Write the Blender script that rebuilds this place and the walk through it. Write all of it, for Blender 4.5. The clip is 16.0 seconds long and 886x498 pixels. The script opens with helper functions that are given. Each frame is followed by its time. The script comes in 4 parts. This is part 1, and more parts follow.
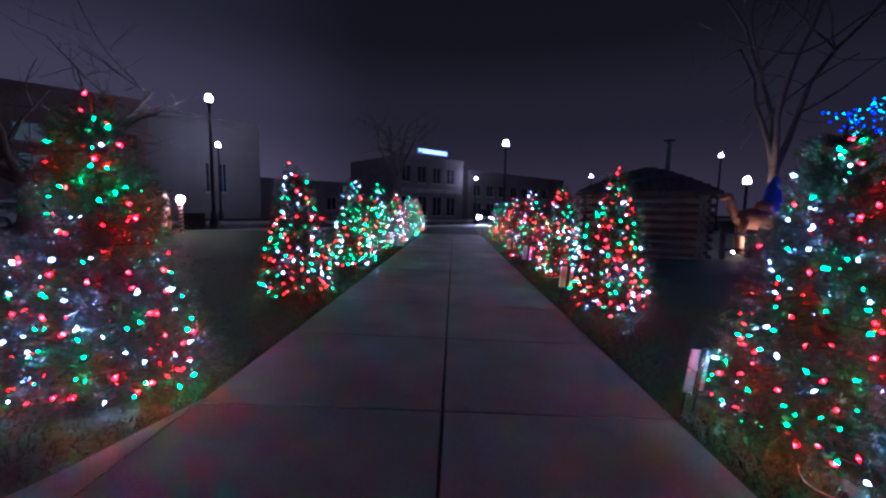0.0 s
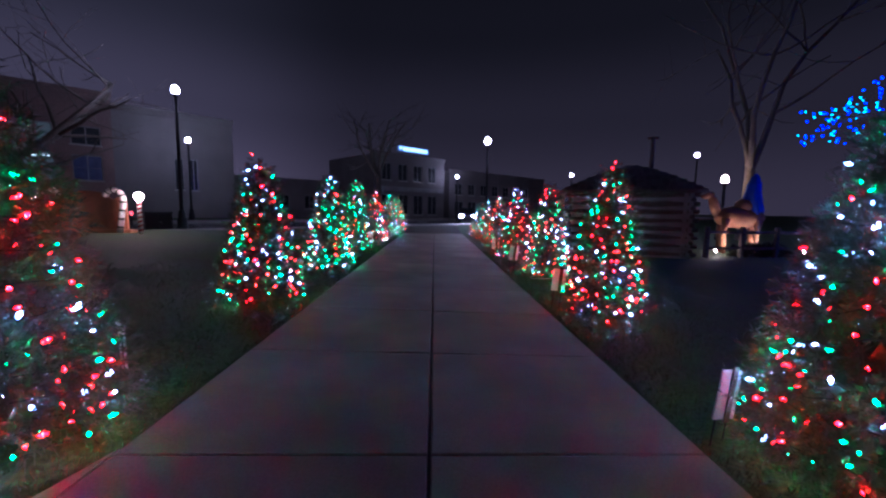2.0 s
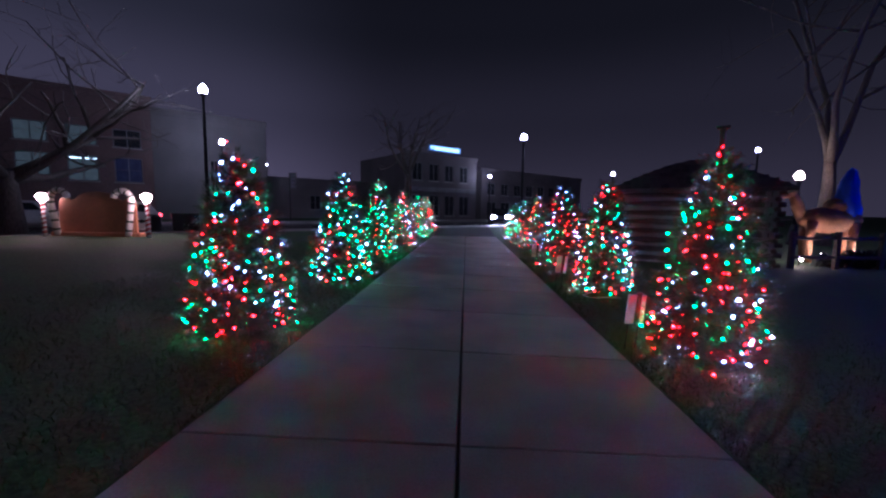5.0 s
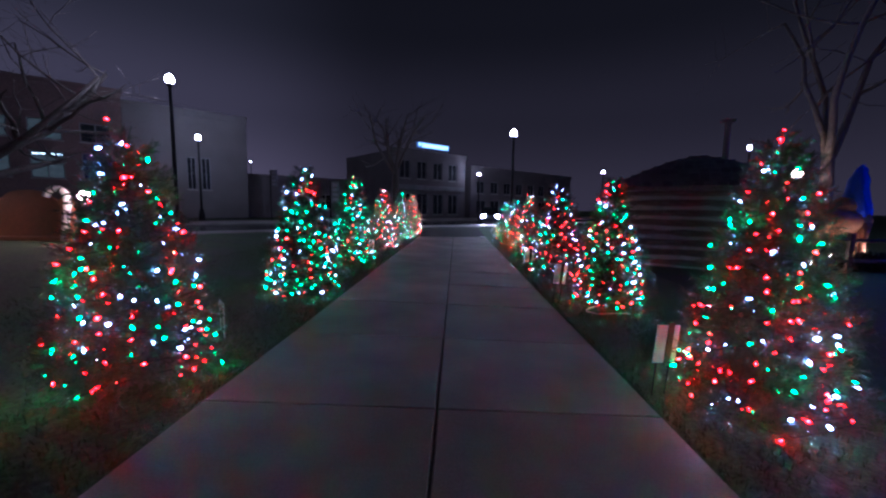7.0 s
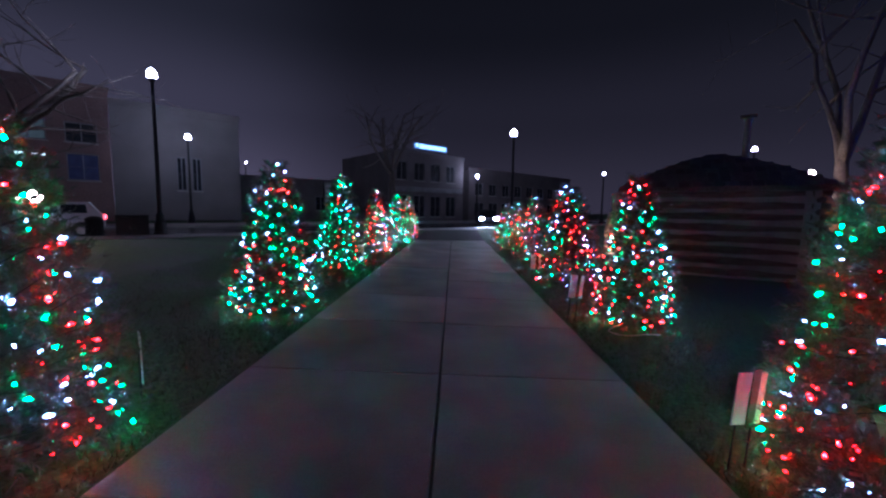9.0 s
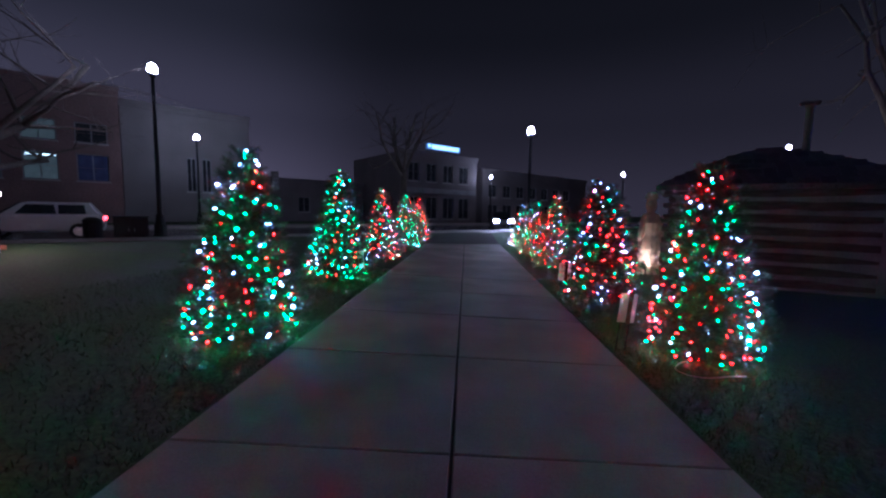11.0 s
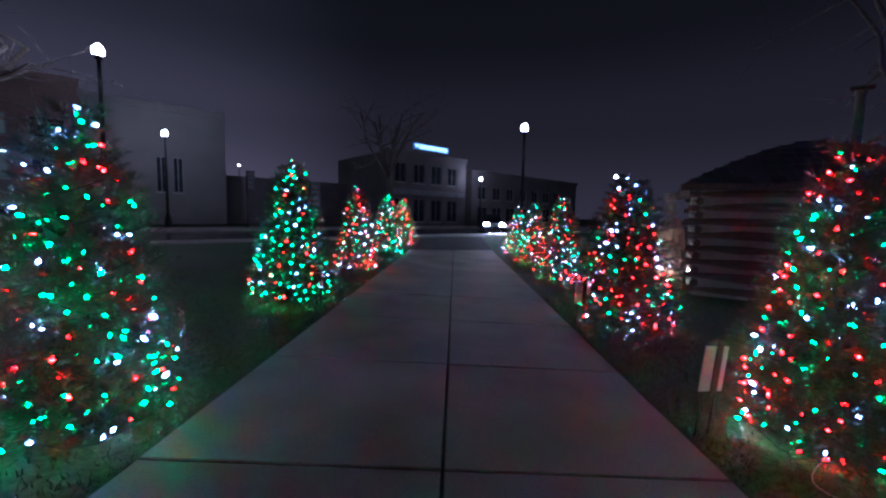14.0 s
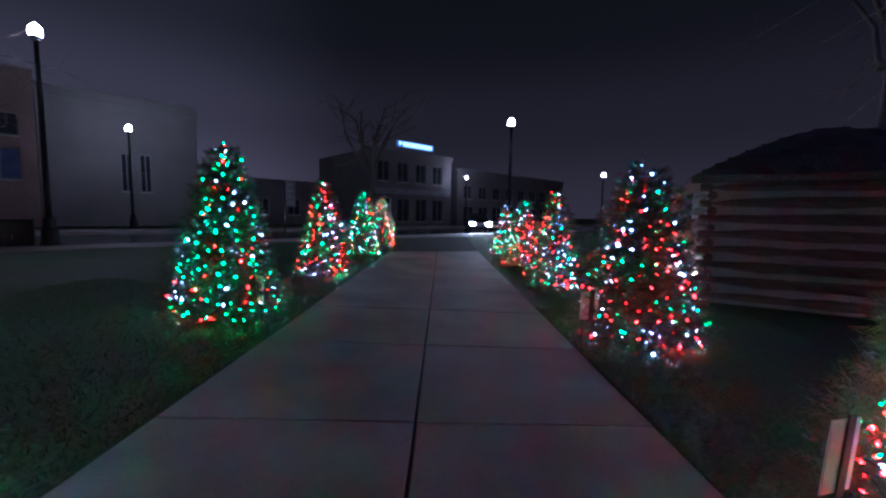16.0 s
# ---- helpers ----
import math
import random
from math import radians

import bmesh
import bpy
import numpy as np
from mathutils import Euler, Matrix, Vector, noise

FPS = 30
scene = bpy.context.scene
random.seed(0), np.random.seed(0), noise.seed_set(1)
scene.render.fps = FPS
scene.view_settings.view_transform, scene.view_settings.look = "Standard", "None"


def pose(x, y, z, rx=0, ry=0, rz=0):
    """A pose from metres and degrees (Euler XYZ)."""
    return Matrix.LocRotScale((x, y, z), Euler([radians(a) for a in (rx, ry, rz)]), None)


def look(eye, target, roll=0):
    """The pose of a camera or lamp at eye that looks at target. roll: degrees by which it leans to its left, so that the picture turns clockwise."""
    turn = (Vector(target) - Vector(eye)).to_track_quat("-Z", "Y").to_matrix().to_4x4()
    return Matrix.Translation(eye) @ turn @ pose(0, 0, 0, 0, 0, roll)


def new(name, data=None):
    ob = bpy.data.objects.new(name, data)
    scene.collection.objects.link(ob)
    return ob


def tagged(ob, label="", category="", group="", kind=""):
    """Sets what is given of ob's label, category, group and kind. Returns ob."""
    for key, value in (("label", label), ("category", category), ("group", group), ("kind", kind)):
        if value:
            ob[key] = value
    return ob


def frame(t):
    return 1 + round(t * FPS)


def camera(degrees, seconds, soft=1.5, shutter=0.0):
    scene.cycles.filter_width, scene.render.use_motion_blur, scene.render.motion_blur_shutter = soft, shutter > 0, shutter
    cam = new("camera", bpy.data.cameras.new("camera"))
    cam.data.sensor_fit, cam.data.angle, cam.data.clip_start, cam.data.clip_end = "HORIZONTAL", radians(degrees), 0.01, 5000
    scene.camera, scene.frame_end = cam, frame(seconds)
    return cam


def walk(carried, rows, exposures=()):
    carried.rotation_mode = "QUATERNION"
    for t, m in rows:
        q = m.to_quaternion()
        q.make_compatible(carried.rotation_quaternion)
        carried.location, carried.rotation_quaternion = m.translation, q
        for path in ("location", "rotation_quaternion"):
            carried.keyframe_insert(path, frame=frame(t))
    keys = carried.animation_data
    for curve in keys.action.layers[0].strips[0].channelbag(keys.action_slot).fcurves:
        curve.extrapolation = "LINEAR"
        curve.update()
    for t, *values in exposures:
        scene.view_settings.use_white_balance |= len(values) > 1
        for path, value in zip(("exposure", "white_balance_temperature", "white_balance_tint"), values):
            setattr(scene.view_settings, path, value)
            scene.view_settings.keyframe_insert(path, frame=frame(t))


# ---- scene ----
cam = camera(98.3, 16.0, soft=2.4)
PATH = [
    (0, (0.058, 0.973, 1.461), (0.007, 2.962, 1.258), 0.9),
    (0.5, (0.102, 1.041, 1.461), (0.061, 3.03, 1.254), 0.8),
    (1, (0.084, 1.155, 1.459), (0.076, 3.144, 1.251), 0.9),
    (1.5, (0.025, 1.31, 1.451), (0.059, 3.299, 1.239), 0.8),
    (2, (0.013, 1.536, 1.438), (0.06, 3.525, 1.231), 0.9),
    (2.5, (0.05, 1.773, 1.452), (0.049, 3.762, 1.239), 0.9),
    (3, (0.123, 2.039, 1.455), (0.031, 4.026, 1.247), 0.6),
    (3.5, (0.02, 2.266, 1.478), (-0.111, 4.25, 1.265), 0.9),
    (6, (0.028, 3.648, 1.472), (-0.051, 5.636, 1.269), 0.8),
    (6.5, (0.076, 3.936, 1.501), (0.017, 5.924, 1.294), 0.8),
    (7, (0.124, 4.205, 1.526), (0.06, 6.193, 1.311), 0.8),
    (7.5, (0.043, 4.462, 1.511), (0.006, 6.451, 1.304), 1.0),
    (8, (-0.008, 4.688, 1.498), (-0.029, 6.678, 1.298), 1.1),
    (8.5, (0.045, 4.899, 1.492), (0.007, 6.889, 1.299), 0.9),
    (9, (0.102, 5.191, 1.518), (0.05, 7.18, 1.315), 0.9),
    (11.5, (0.018, 6.771, 1.477), (-0.104, 8.758, 1.286), 1.0),
    (12, (-0.036, 7.108, 1.485), (-0.13, 9.096, 1.289), 1.1),
    (12.5, (-0.009, 7.432, 1.493), (-0.086, 9.42, 1.294), 1.1),
    (13, (-0.028, 7.723, 1.471), (-0.085, 9.714, 1.291), 1.5),
    (13.5, (0.017, 7.997, 1.495), (-0.041, 9.987, 1.303), 1.2),
    (14, (0.039, 8.224, 1.487), (-0.019, 10.215, 1.309), 1.2),
    (14.5, (0.136, 8.551, 1.516), (0.068, 10.541, 1.328), 1.0),
    (15, (0.159, 8.851, 1.503), (0.101, 10.842, 1.316), 0.9),
    (15.5, (0.155, 9.171, 1.506), (0.123, 11.161, 1.315), 0.8),
    (16, (0.169, 9.432, 1.444), (0.18, 11.424, 1.267), 0.9),
]
walk(cam, [(t, look(eye, target, roll)) for t, eye, target, roll in PATH], exposures=((0.0, 0.95, 5150, 30), (7.0, 0.89, 5150, 24), (16.0, 0.80, 5150, 16)))

# ---- world and light ----
world = bpy.data.worlds.new("night_sky")
scene.world = world
world.use_nodes = True
wn, wl = world.node_tree.nodes, world.node_tree.links
wn.clear()
w_out = wn.new("ShaderNodeOutputWorld")
w_bg = wn.new("ShaderNodeBackground")
w_tc = wn.new("ShaderNodeTexCoord")
w_sep = wn.new("ShaderNodeSeparateXYZ")
w_ramp = wn.new("ShaderNodeValToRGB")
wl.new(w_tc.outputs["Generated"], w_sep.inputs[0])
wl.new(w_sep.outputs["Z"], w_ramp.inputs[0])
# lamp haze painted into the sky, brighter over the street than the dark park
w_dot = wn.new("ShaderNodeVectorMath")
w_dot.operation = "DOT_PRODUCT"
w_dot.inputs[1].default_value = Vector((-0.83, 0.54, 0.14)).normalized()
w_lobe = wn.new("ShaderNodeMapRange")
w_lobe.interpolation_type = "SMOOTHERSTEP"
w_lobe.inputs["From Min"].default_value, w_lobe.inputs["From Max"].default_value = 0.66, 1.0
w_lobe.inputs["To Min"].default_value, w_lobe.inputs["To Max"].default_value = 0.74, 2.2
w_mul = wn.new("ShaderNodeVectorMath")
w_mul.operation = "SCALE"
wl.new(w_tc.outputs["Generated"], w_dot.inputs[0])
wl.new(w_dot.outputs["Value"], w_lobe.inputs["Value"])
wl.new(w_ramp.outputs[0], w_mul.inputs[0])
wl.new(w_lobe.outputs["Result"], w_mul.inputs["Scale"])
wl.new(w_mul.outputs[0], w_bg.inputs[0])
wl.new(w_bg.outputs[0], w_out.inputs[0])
SKY_GLOW = 0.60
w_bg.inputs[1].default_value = SKY_GLOW
ramp = w_ramp.color_ramp
ramp.interpolation = "EASE"
ramp.elements[0].position, ramp.elements[0].color = 0.0, (0.041, 0.034, 0.045, 1)
ramp.elements[1].position, ramp.elements[1].color = 0.62, (0.0042, 0.0044, 0.0054, 1)
e_mid = ramp.elements.new(0.22)
e_mid.color = (0.0195, 0.0172, 0.0228, 1)
e_top = ramp.elements.new(0.4)
e_top.color = (0.0082, 0.0080, 0.0104, 1)

LAMP_GLOW = 120.0      # street lamp globes
BULB_GLOW = 25.0       # string light bulbs

# ---- materials ----


def mat(name, base, rough=0.6, metal=0.0, grain=40.0, amount=0.25, stain=1.3, stain_amount=0.3, bump=0.25,
        emit=None, strength=0.0, per_object=0.0, alpha_trans=0.0, coords="Object", stretch=(1, 1, 1)):
    """A procedural surface: base colour with fine grain and broad stains, uneven gloss and a fine bump."""
    m = bpy.data.materials.new(name)
    m.use_nodes = True
    nt = m.node_tree
    n, l = nt.nodes, nt.links
    b = n["Principled BSDF"]
    tc = n.new("ShaderNodeTexCoord")
    mp = n.new("ShaderNodeMapping")
    mp.inputs["Scale"].default_value = stretch
    if coords == "World":
        geo = n.new("ShaderNodeNewGeometry")
        l.new(geo.outputs["Position"], mp.inputs[0])
    else:
        l.new(tc.outputs[coords], mp.inputs[0])
    fine = n.new("ShaderNodeTexNoise")
    fine.inputs["Scale"].default_value, fine.inputs["Detail"].default_value = grain, 6
    wide = n.new("ShaderNodeTexNoise")
    wide.inputs["Scale"].default_value, wide.inputs["Detail"].default_value = stain, 5
    l.new(mp.outputs[0], fine.inputs["Vector"])
    l.new(mp.outputs[0], wide.inputs["Vector"])

    def scaled(src, amt, c):
        k = n.new("ShaderNodeMapRange")
        k.inputs["From Min"].default_value, k.inputs["From Max"].default_value = 0.25, 0.75
        k.inputs["To Min"].default_value, k.inputs["To Max"].default_value = c - amt, c + amt
        l.new(src, k.inputs["Value"])
        return k.outputs["Result"]

    mul = n.new("ShaderNodeMath")
    mul.operation = "MULTIPLY"
    l.new(scaled(fine.outputs["Fac"], amount, 1.0), mul.inputs[0])
    l.new(scaled(wide.outputs["Fac"], stain_amount, 1.0), mul.inputs[1])
    last = mul.outputs[0]
    if per_object:
        oi = n.new("ShaderNodeObjectInfo")
        k = n.new("ShaderNodeMapRange")
        k.inputs["To Min"].default_value, k.inputs["To Max"].default_value = 1 - per_object, 1 + per_object
        l.new(oi.outputs["Random"], k.inputs["Value"])
        m2 = n.new("ShaderNodeMath")
        m2.operation = "MULTIPLY"
        l.new(last, m2.inputs[0])
        l.new(k.outputs["Result"], m2.inputs[1])
        last = m2.outputs[0]
    vm = n.new("ShaderNodeVectorMath")
    vm.operation = "SCALE"
    vm.inputs[0].default_value = base
    l.new(last, vm.inputs["Scale"])
    l.new(vm.outputs[0], b.inputs["Base Color"])
    l.new(scaled(wide.outputs["Fac"], min(0.18, rough * 0.4), rough), b.inputs["Roughness"])
    b.inputs["Metallic"].default_value = metal
    if bump:
        bp = n.new("ShaderNodeBump")
        bp.inputs["Strength"].default_value, bp.inputs["Distance"].default_value = bump, 0.01
        l.new(fine.outputs["Fac"], bp.inputs["Height"])
        l.new(bp.outputs[0], b.inputs["Normal"])
    if emit:
        b.inputs["Emission Color"].default_value = (*emit, 1)
        b.inputs["Emission Strength"].default_value = strength
    if alpha_trans:
        b.inputs["Transmission Weight"].default_value = alpha_trans
    return m


CONCRETE = mat("damp_concrete", (0.35, 0.305, 0.285), 0.72, grain=70, amount=0.16, stain=0.8, stain_amount=0.42, bump=0.25, per_object=0.10, coords="World")
JOINT = mat("joint_dirt", (0.05, 0.045, 0.04), 0.9, grain=60)
GRASS = mat("winter_grass", (0.055, 0.108, 0.040), 0.8, grain=26, amount=0.5, stain=0.8, stain_amount=0.45, bump=1.0, coords="World")
BLADE = mat("grass_blade", (0.060, 0.105, 0.036), 0.65, grain=3, amount=0.4, stain=0.5, stain_amount=0.5, bump=0)
ASPHALT = mat("wet_asphalt", (0.045, 0.045, 0.05), 0.15, grain=50, amount=0.4, stain=0.4, stain_amount=0.3, bump=0.3)
KERB = mat("kerb_concrete", (0.34, 0.32, 0.30), 0.55, grain=40, stain=0.7)
NEEDLE = mat("fir_needles", (0.115, 0.140, 0.095), 0.5, grain=6, amount=0.4, stain=2.0, stain_amount=0.45, bump=0, per_object=0.1)
BARK = mat("bark", (0.14, 0.115, 0.10), 0.9, grain=18, amount=0.45, stain=1.0, bump=0.8, stretch=(1, 1, 0.25))
WIRE = mat("green_wire", (0.02, 0.05, 0.03), 0.5, grain=20, bump=0)
IRON = mat("black_painted_iron", (0.018, 0.018, 0.020), 0.38, 0.3, grain=30, bump=0.1)
LOG = mat("dark_weathered_log", (0.14, 0.11, 0.10), 0.8, grain=16, amount=0.4, stain=1.2, stain_amount=0.4, bump=0.7, per_object=0.2, stretch=(0.2, 1, 1))
CHINK = mat("pale_chinking", (0.36, 0.335, 0.34), 0.9, grain=30, amount=0.2, stain=1.6, stain_amount=0.35, bump=0.5)
SHINGLE = mat("dark_roof_shingle", (0.12, 0.105, 0.105), 0.9, grain=18, amount=0.4, bump=0.5, per_object=0.3)
STONE = mat("chimney_stone", (0.22, 0.19, 0.17), 0.9, grain=12, amount=0.35, bump=0.7, per_object=0.25)
CARD = mat("white_card", (0.72, 0.73, 0.76), 0.5, grain=30, amount=0.05, stain=3, stain_amount=0.1, bump=0.05)
PRINT = mat("grey_print", (0.33, 0.33, 0.36), 0.6, grain=30, amount=0.1, bump=0)
STAKE = mat("stake_wood", (0.12, 0.085, 0.06), 0.8, grain=20, bump=0.3)
ORANGE = mat("gingerbread_paint", (0.60, 0.25, 0.14), 0.6, grain=14, amount=0.1, stain=1.4, stain_amount=0.15, bump=0.15)
WHITE_PAINT = mat("white_paint", (0.74, 0.72, 0.70), 0.5, grain=20, amount=0.08, stain_amount=0.12, bump=0.1)
RED_PAINT = mat("red_paint", (0.42, 0.03, 0.035), 0.5, grain=20, amount=0.1, stain_amount=0.15, bump=0.1)
DARK_GREEN = mat("dark_green_stripe", (0.05, 0.08, 0.05), 0.5, grain=20, amount=0.1, bump=0.1)
BRICK_RED = mat("brick_red", (0.22, 0.145, 0.135), 0.9, grain=9, amount=0.3, stain=0.3, stain_amount=0.3, bump=0.4)
STUCCO = mat("grey_stucco", (0.20, 0.187, 0.185), 0.9, grain=12, amount=0.12, stain=0.25, stain_amount=0.25, bump=0.3)
BRICK_DARK = mat("brick_dark", (0.17, 0.15, 0.155), 0.9, grain=9, amount=0.3, stain=0.3, stain_amount=0.3, bump=0.4)
FRAME_GREY = mat("window_frame_paint", (0.22, 0.22, 0.23), 0.6, grain=20, bump=0.1)
GLASS_DARK = mat("window_glass_dark", (0.03, 0.035, 0.04), 0.08, grain=3, amount=0.1, bump=0.0)
GLASS_LIT = mat("window_glass_lit", (0.10, 0.13, 0.13), 0.15, grain=2, amount=0.3, bump=0.0, emit=(0.45, 0.62, 0.62), strength=0.035)
GLASS_BLUE = mat("window_glass_blue", (0.05, 0.055, 0.08), 0.15, grain=2, bump=0.0, emit=(0.12, 0.18, 0.70), strength=0.009)
TUBE = mat("fluorescent_tube", (0.8, 0.8, 0.8), 0.4, bump=0, emit=(0.7, 0.95, 1.0), strength=1.8)
NEON_BLUE = mat("neon_letters", (0.5, 0.6, 0.8), 0.4, bump=0, emit=(0.36, 0.64, 1.0), strength=1.6)
NEON_PALE = mat("neon_dim", (0.3, 0.4, 0.6), 0.4, bump=0, emit=(0.10, 0.27, 0.62), strength=0.25)
GLOBE = mat("lamp_globe_glass", (0.9, 0.9, 0.9), 0.3, bump=0, emit=(0.86, 0.87, 1.0), strength=LAMP_GLOW)
GLOBE_WARM = mat("warm_lamp_glass", (0.9, 0.85, 0.8), 0.3, bump=0, emit=(1.0, 0.70, 0.48), strength=45.0)
CANDY_GLOBE = mat("candy_lamp_glass", (0.9, 0.85, 0.8), 0.3, bump=0, emit=(1.0, 0.62, 0.52), strength=60.0)
HEAD = mat("headlight_lens", (0.9, 0.9, 0.9), 0.1, bump=0, emit=(0.78, 0.88, 1.0), strength=420.0)
TAIL = mat("tail_light_lens", (0.5, 0.02, 0.02), 0.2, bump=0, emit=(1.0, 0.05, 0.06), strength=5.0)
SPOT = mat("spot_lens", (0.9, 0.85, 0.8), 0.2, bump=0, emit=(1.0, 0.74, 0.55), strength=190.0)
CAR_WHITE = mat("white_car_paint", (0.62, 0.62, 0.64), 0.22, grain=5, amount=0.03, stain_amount=0.08, bump=0)
CAR_DARK = mat("dark_car_paint", (0.035, 0.037, 0.05), 0.2, grain=5, amount=0.03, stain_amount=0.08, bump=0)
RUBBER = mat("tyre_rubber", (0.02, 0.02, 0.02), 0.8, grain=30, bump=0.3)
STEEL = mat("wheel_steel", (0.5, 0.5, 0.52), 0.3, 0.9, grain=20, bump=0)
BLUE_CLOTH = mat("blue_cloth", (0.012, 0.055, 0.50), 0.75, grain=14, amount=0.2, bump=0.5)
CAMEL = mat("painted_brown", (0.30, 0.13, 0.065), 0.7, grain=8, amount=0.25, bump=0.4)
CARVED = mat("carved_pale_wood", (0.42, 0.33, 0.27), 0.8, grain=8, amount=0.25, bump=0.5)
HEDGE = mat("dark_shrub_leaf", (0.035, 0.045, 0.028), 0.7, grain=8, amount=0.4, bump=0)
BIN = mat("dark_bin_steel", (0.022, 0.022, 0.024), 0.5, 0.4, grain=20, bump=0.2)



def bulb_mats(name, base, shell, core, k_shell, k_core):
    """The tinted glass and the bright heart of a bulb; no two bulbs burn alike."""
    made = []
    for suffix, colour, k in (("_bulb", shell, k_shell), ("_bulb_core", core, k_core)):
        m = mat(name + suffix, base, 0.25, bump=0, emit=colour, strength=BULB_GLOW * k)
        n, l = m.node_tree.nodes, m.node_tree.links
        oi, k_ = n.new("ShaderNodeObjectInfo"), n.new("ShaderNodeMapRange")
        k_.inputs["To Min"].default_value, k_.inputs["To Max"].default_value = BULB_GLOW * k * 0.3, BULB_GLOW * k * 1.7
        l.new(oi.outputs["Random"], k_.inputs["Value"])
        l.new(k_.outputs["Result"], n["Principled BSDF"].inputs["Emission Strength"])
        made.append(m)
    return tuple(made)


BULB = {
    "red": bulb_mats("red", (0.5, 0.02, 0.02), (1.0, 0.001, 0.0), (1.0, 0.006, 0.002), 1.2, 8.5),
    "green": bulb_mats("green", (0.02, 0.4, 0.12), (0.001, 0.60, 0.105), (0.010, 0.60, 0.17), 0.9, 9.0),
    "white": bulb_mats("white", (0.7, 0.75, 0.8), (0.16, 0.32, 0.85), (0.32, 0.50, 1.0), 1.0, 13.5),
    "blue": bulb_mats("blue", (0.02, 0.05, 0.5), (0.0015, 0.010, 1.0), (0.004, 0.03, 1.0), 0.35, 2.2),
    "aqua": bulb_mats("aqua", (0.05, 0.3, 0.4), (0.002, 0.30, 0.50), (0.01, 0.40, 0.50), 0.15, 1.1),
}

# ---- mesh helpers ----


def thing(name, x=0, y=0, z=0, rz=0, label="", category="", group="", kind=""):
    e = new(name)
    e.matrix_basis = pose(x, y, z, 0, 0, rz)
    return tagged(e, label, category, group, kind)


def put(name, mesh, parent=None, m=None, label=""):
    ob = new(name, mesh)
    if parent is not None:
        ob.parent = parent
    if m is not None:
        ob.matrix_basis = m
    return tagged(ob, label)


def part(name, bm, material, parent=None, label="", m=None, smooth=False):
    me = bpy.data.meshes.new(name)
    bm.to_mesh(me)
    bm.free()
    for one in (material if isinstance(material, (list, tuple)) else (material,)):
        me.materials.append(one)
    if smooth:
        me.shade_smooth()
    return put(name, me, parent, m, label)


def raw(name, verts, faces, material, smooth=False):
    me = bpy.data.meshes.new(name)
    me.from_pydata([tuple(v) for v in verts], [], [tuple(f) for f in faces])
    me.materials.append(material)
    if smooth:
        me.shade_smooth()
    me.update()
    return me


def box(bm, x0, x1, y0, y1, z0, z1, bevel=0.0):
    r = bmesh.ops.create_cube(bm, size=1.0)["verts"]
    bmesh.ops.scale(bm, verts=r, vec=(x1 - x0, y1 - y0, z1 - z0))
    bmesh.ops.translate(bm, verts=r, vec=((x0 + x1) / 2, (y0 + y1) / 2, (z0 + z1) / 2))
    if bevel:
        es = list({e for v in r for e in v.link_edges})
        bmesh.ops.bevel(bm, geom=es, offset=bevel, segments=1, affect="EDGES", profile=0.5)
    return bm


def boxes(*rows, bevel=0.0):
    bm = bmesh.new()
    for r in rows:
        box(bm, *r, bevel=bevel)
    return bm


def lathe(profile, sides=16):
    """A turned shape from (radius, height) pairs, closed at both ends."""
    bm = bmesh.new()
    rings = []
    for r, z in profile:
        rings.append([bm.verts.new((max(r, 0.0005) * math.cos(a), max(r, 0.0005) * math.sin(a), z))
                      for a in [2 * math.pi * i / sides for i in range(sides)]])
    for a, b in zip(rings, rings[1:]):
        for i in range(sides):
            bm.faces.new((a[i], a[(i + 1) % sides], b[(i + 1) % sides], b[i]))
    bm.faces.new(rings[0][::-1])
    bm.faces.new(rings[-1])
    return bm


def tube(points, radii, sides=6, bm=None):
    """A tapered tube along a line of points."""
    bm = bm or bmesh.new()
    rings = []
    pts = [Vector(p) for p in points]
    for i, p in enumerate(pts):
        d = (pts[min(i + 1, len(pts) - 1)] - pts[max(i - 1, 0)]).normalized()
        u = d.orthogonal().normalized() if abs(d.z) > 0.95 else d.cross(Vector((0, 0, 1))).normalized()
        v = d.cross(u)
        rings.append([bm.verts.new(p + (u * math.cos(a) + v * math.sin(a)) * radii[i])
                      for a in [2 * math.pi * k / sides for k in range(sides)]])
    for a, b in zip(rings, rings[1:]):
        for k in range(sides):
            bm.faces.new((a[k], a[(k + 1) % sides], b[(k + 1) % sides], b[k]))
    bm.faces.new(rings[0][::-1])
    bm.faces.new(rings[-1])
    return bm


def extruded(outline, depth):
    """An outline in x and z, as thick as depth along y."""
    bm = bmesh.new()
    a = [bm.verts.new((x, -depth / 2, z)) for x, z in outline]
    b = [bm.verts.new((x, depth / 2, z)) for x, z in outline]
    bm.faces.new(a)
    bm.faces.new(b[::-1])
    for i in range(len(a)):
        j = (i + 1) % len(a)
        bm.faces.new((a[i], b[i], b[j], a[j]))
    bmesh.ops.recalc_face_normals(bm, faces=bm.faces)
    return bm


# ---- plan ----
HALF = 1.83                   # half the walkway's width
CROSS = -0.0383               # its fall towards the right
SKEW = 0.06                   # its joints run slightly askew
SLAB = 1.672
STREET = math.radians(42)     # the street runs askew across the end of the walk
SX, SY = -12.0, 25.5
UX, UY = math.cos(STREET), math.sin(STREET)


def street(s, d):
    """A place s metres along the near kerb and d metres across it."""
    return SX + s * UX - d * UY, SY + s * UY + d * UX


def smooth(a, b, x):
    k = min(1.0, max(0.0, (x - a) / (b - a)))
    return k * k * (3 - 2 * k)


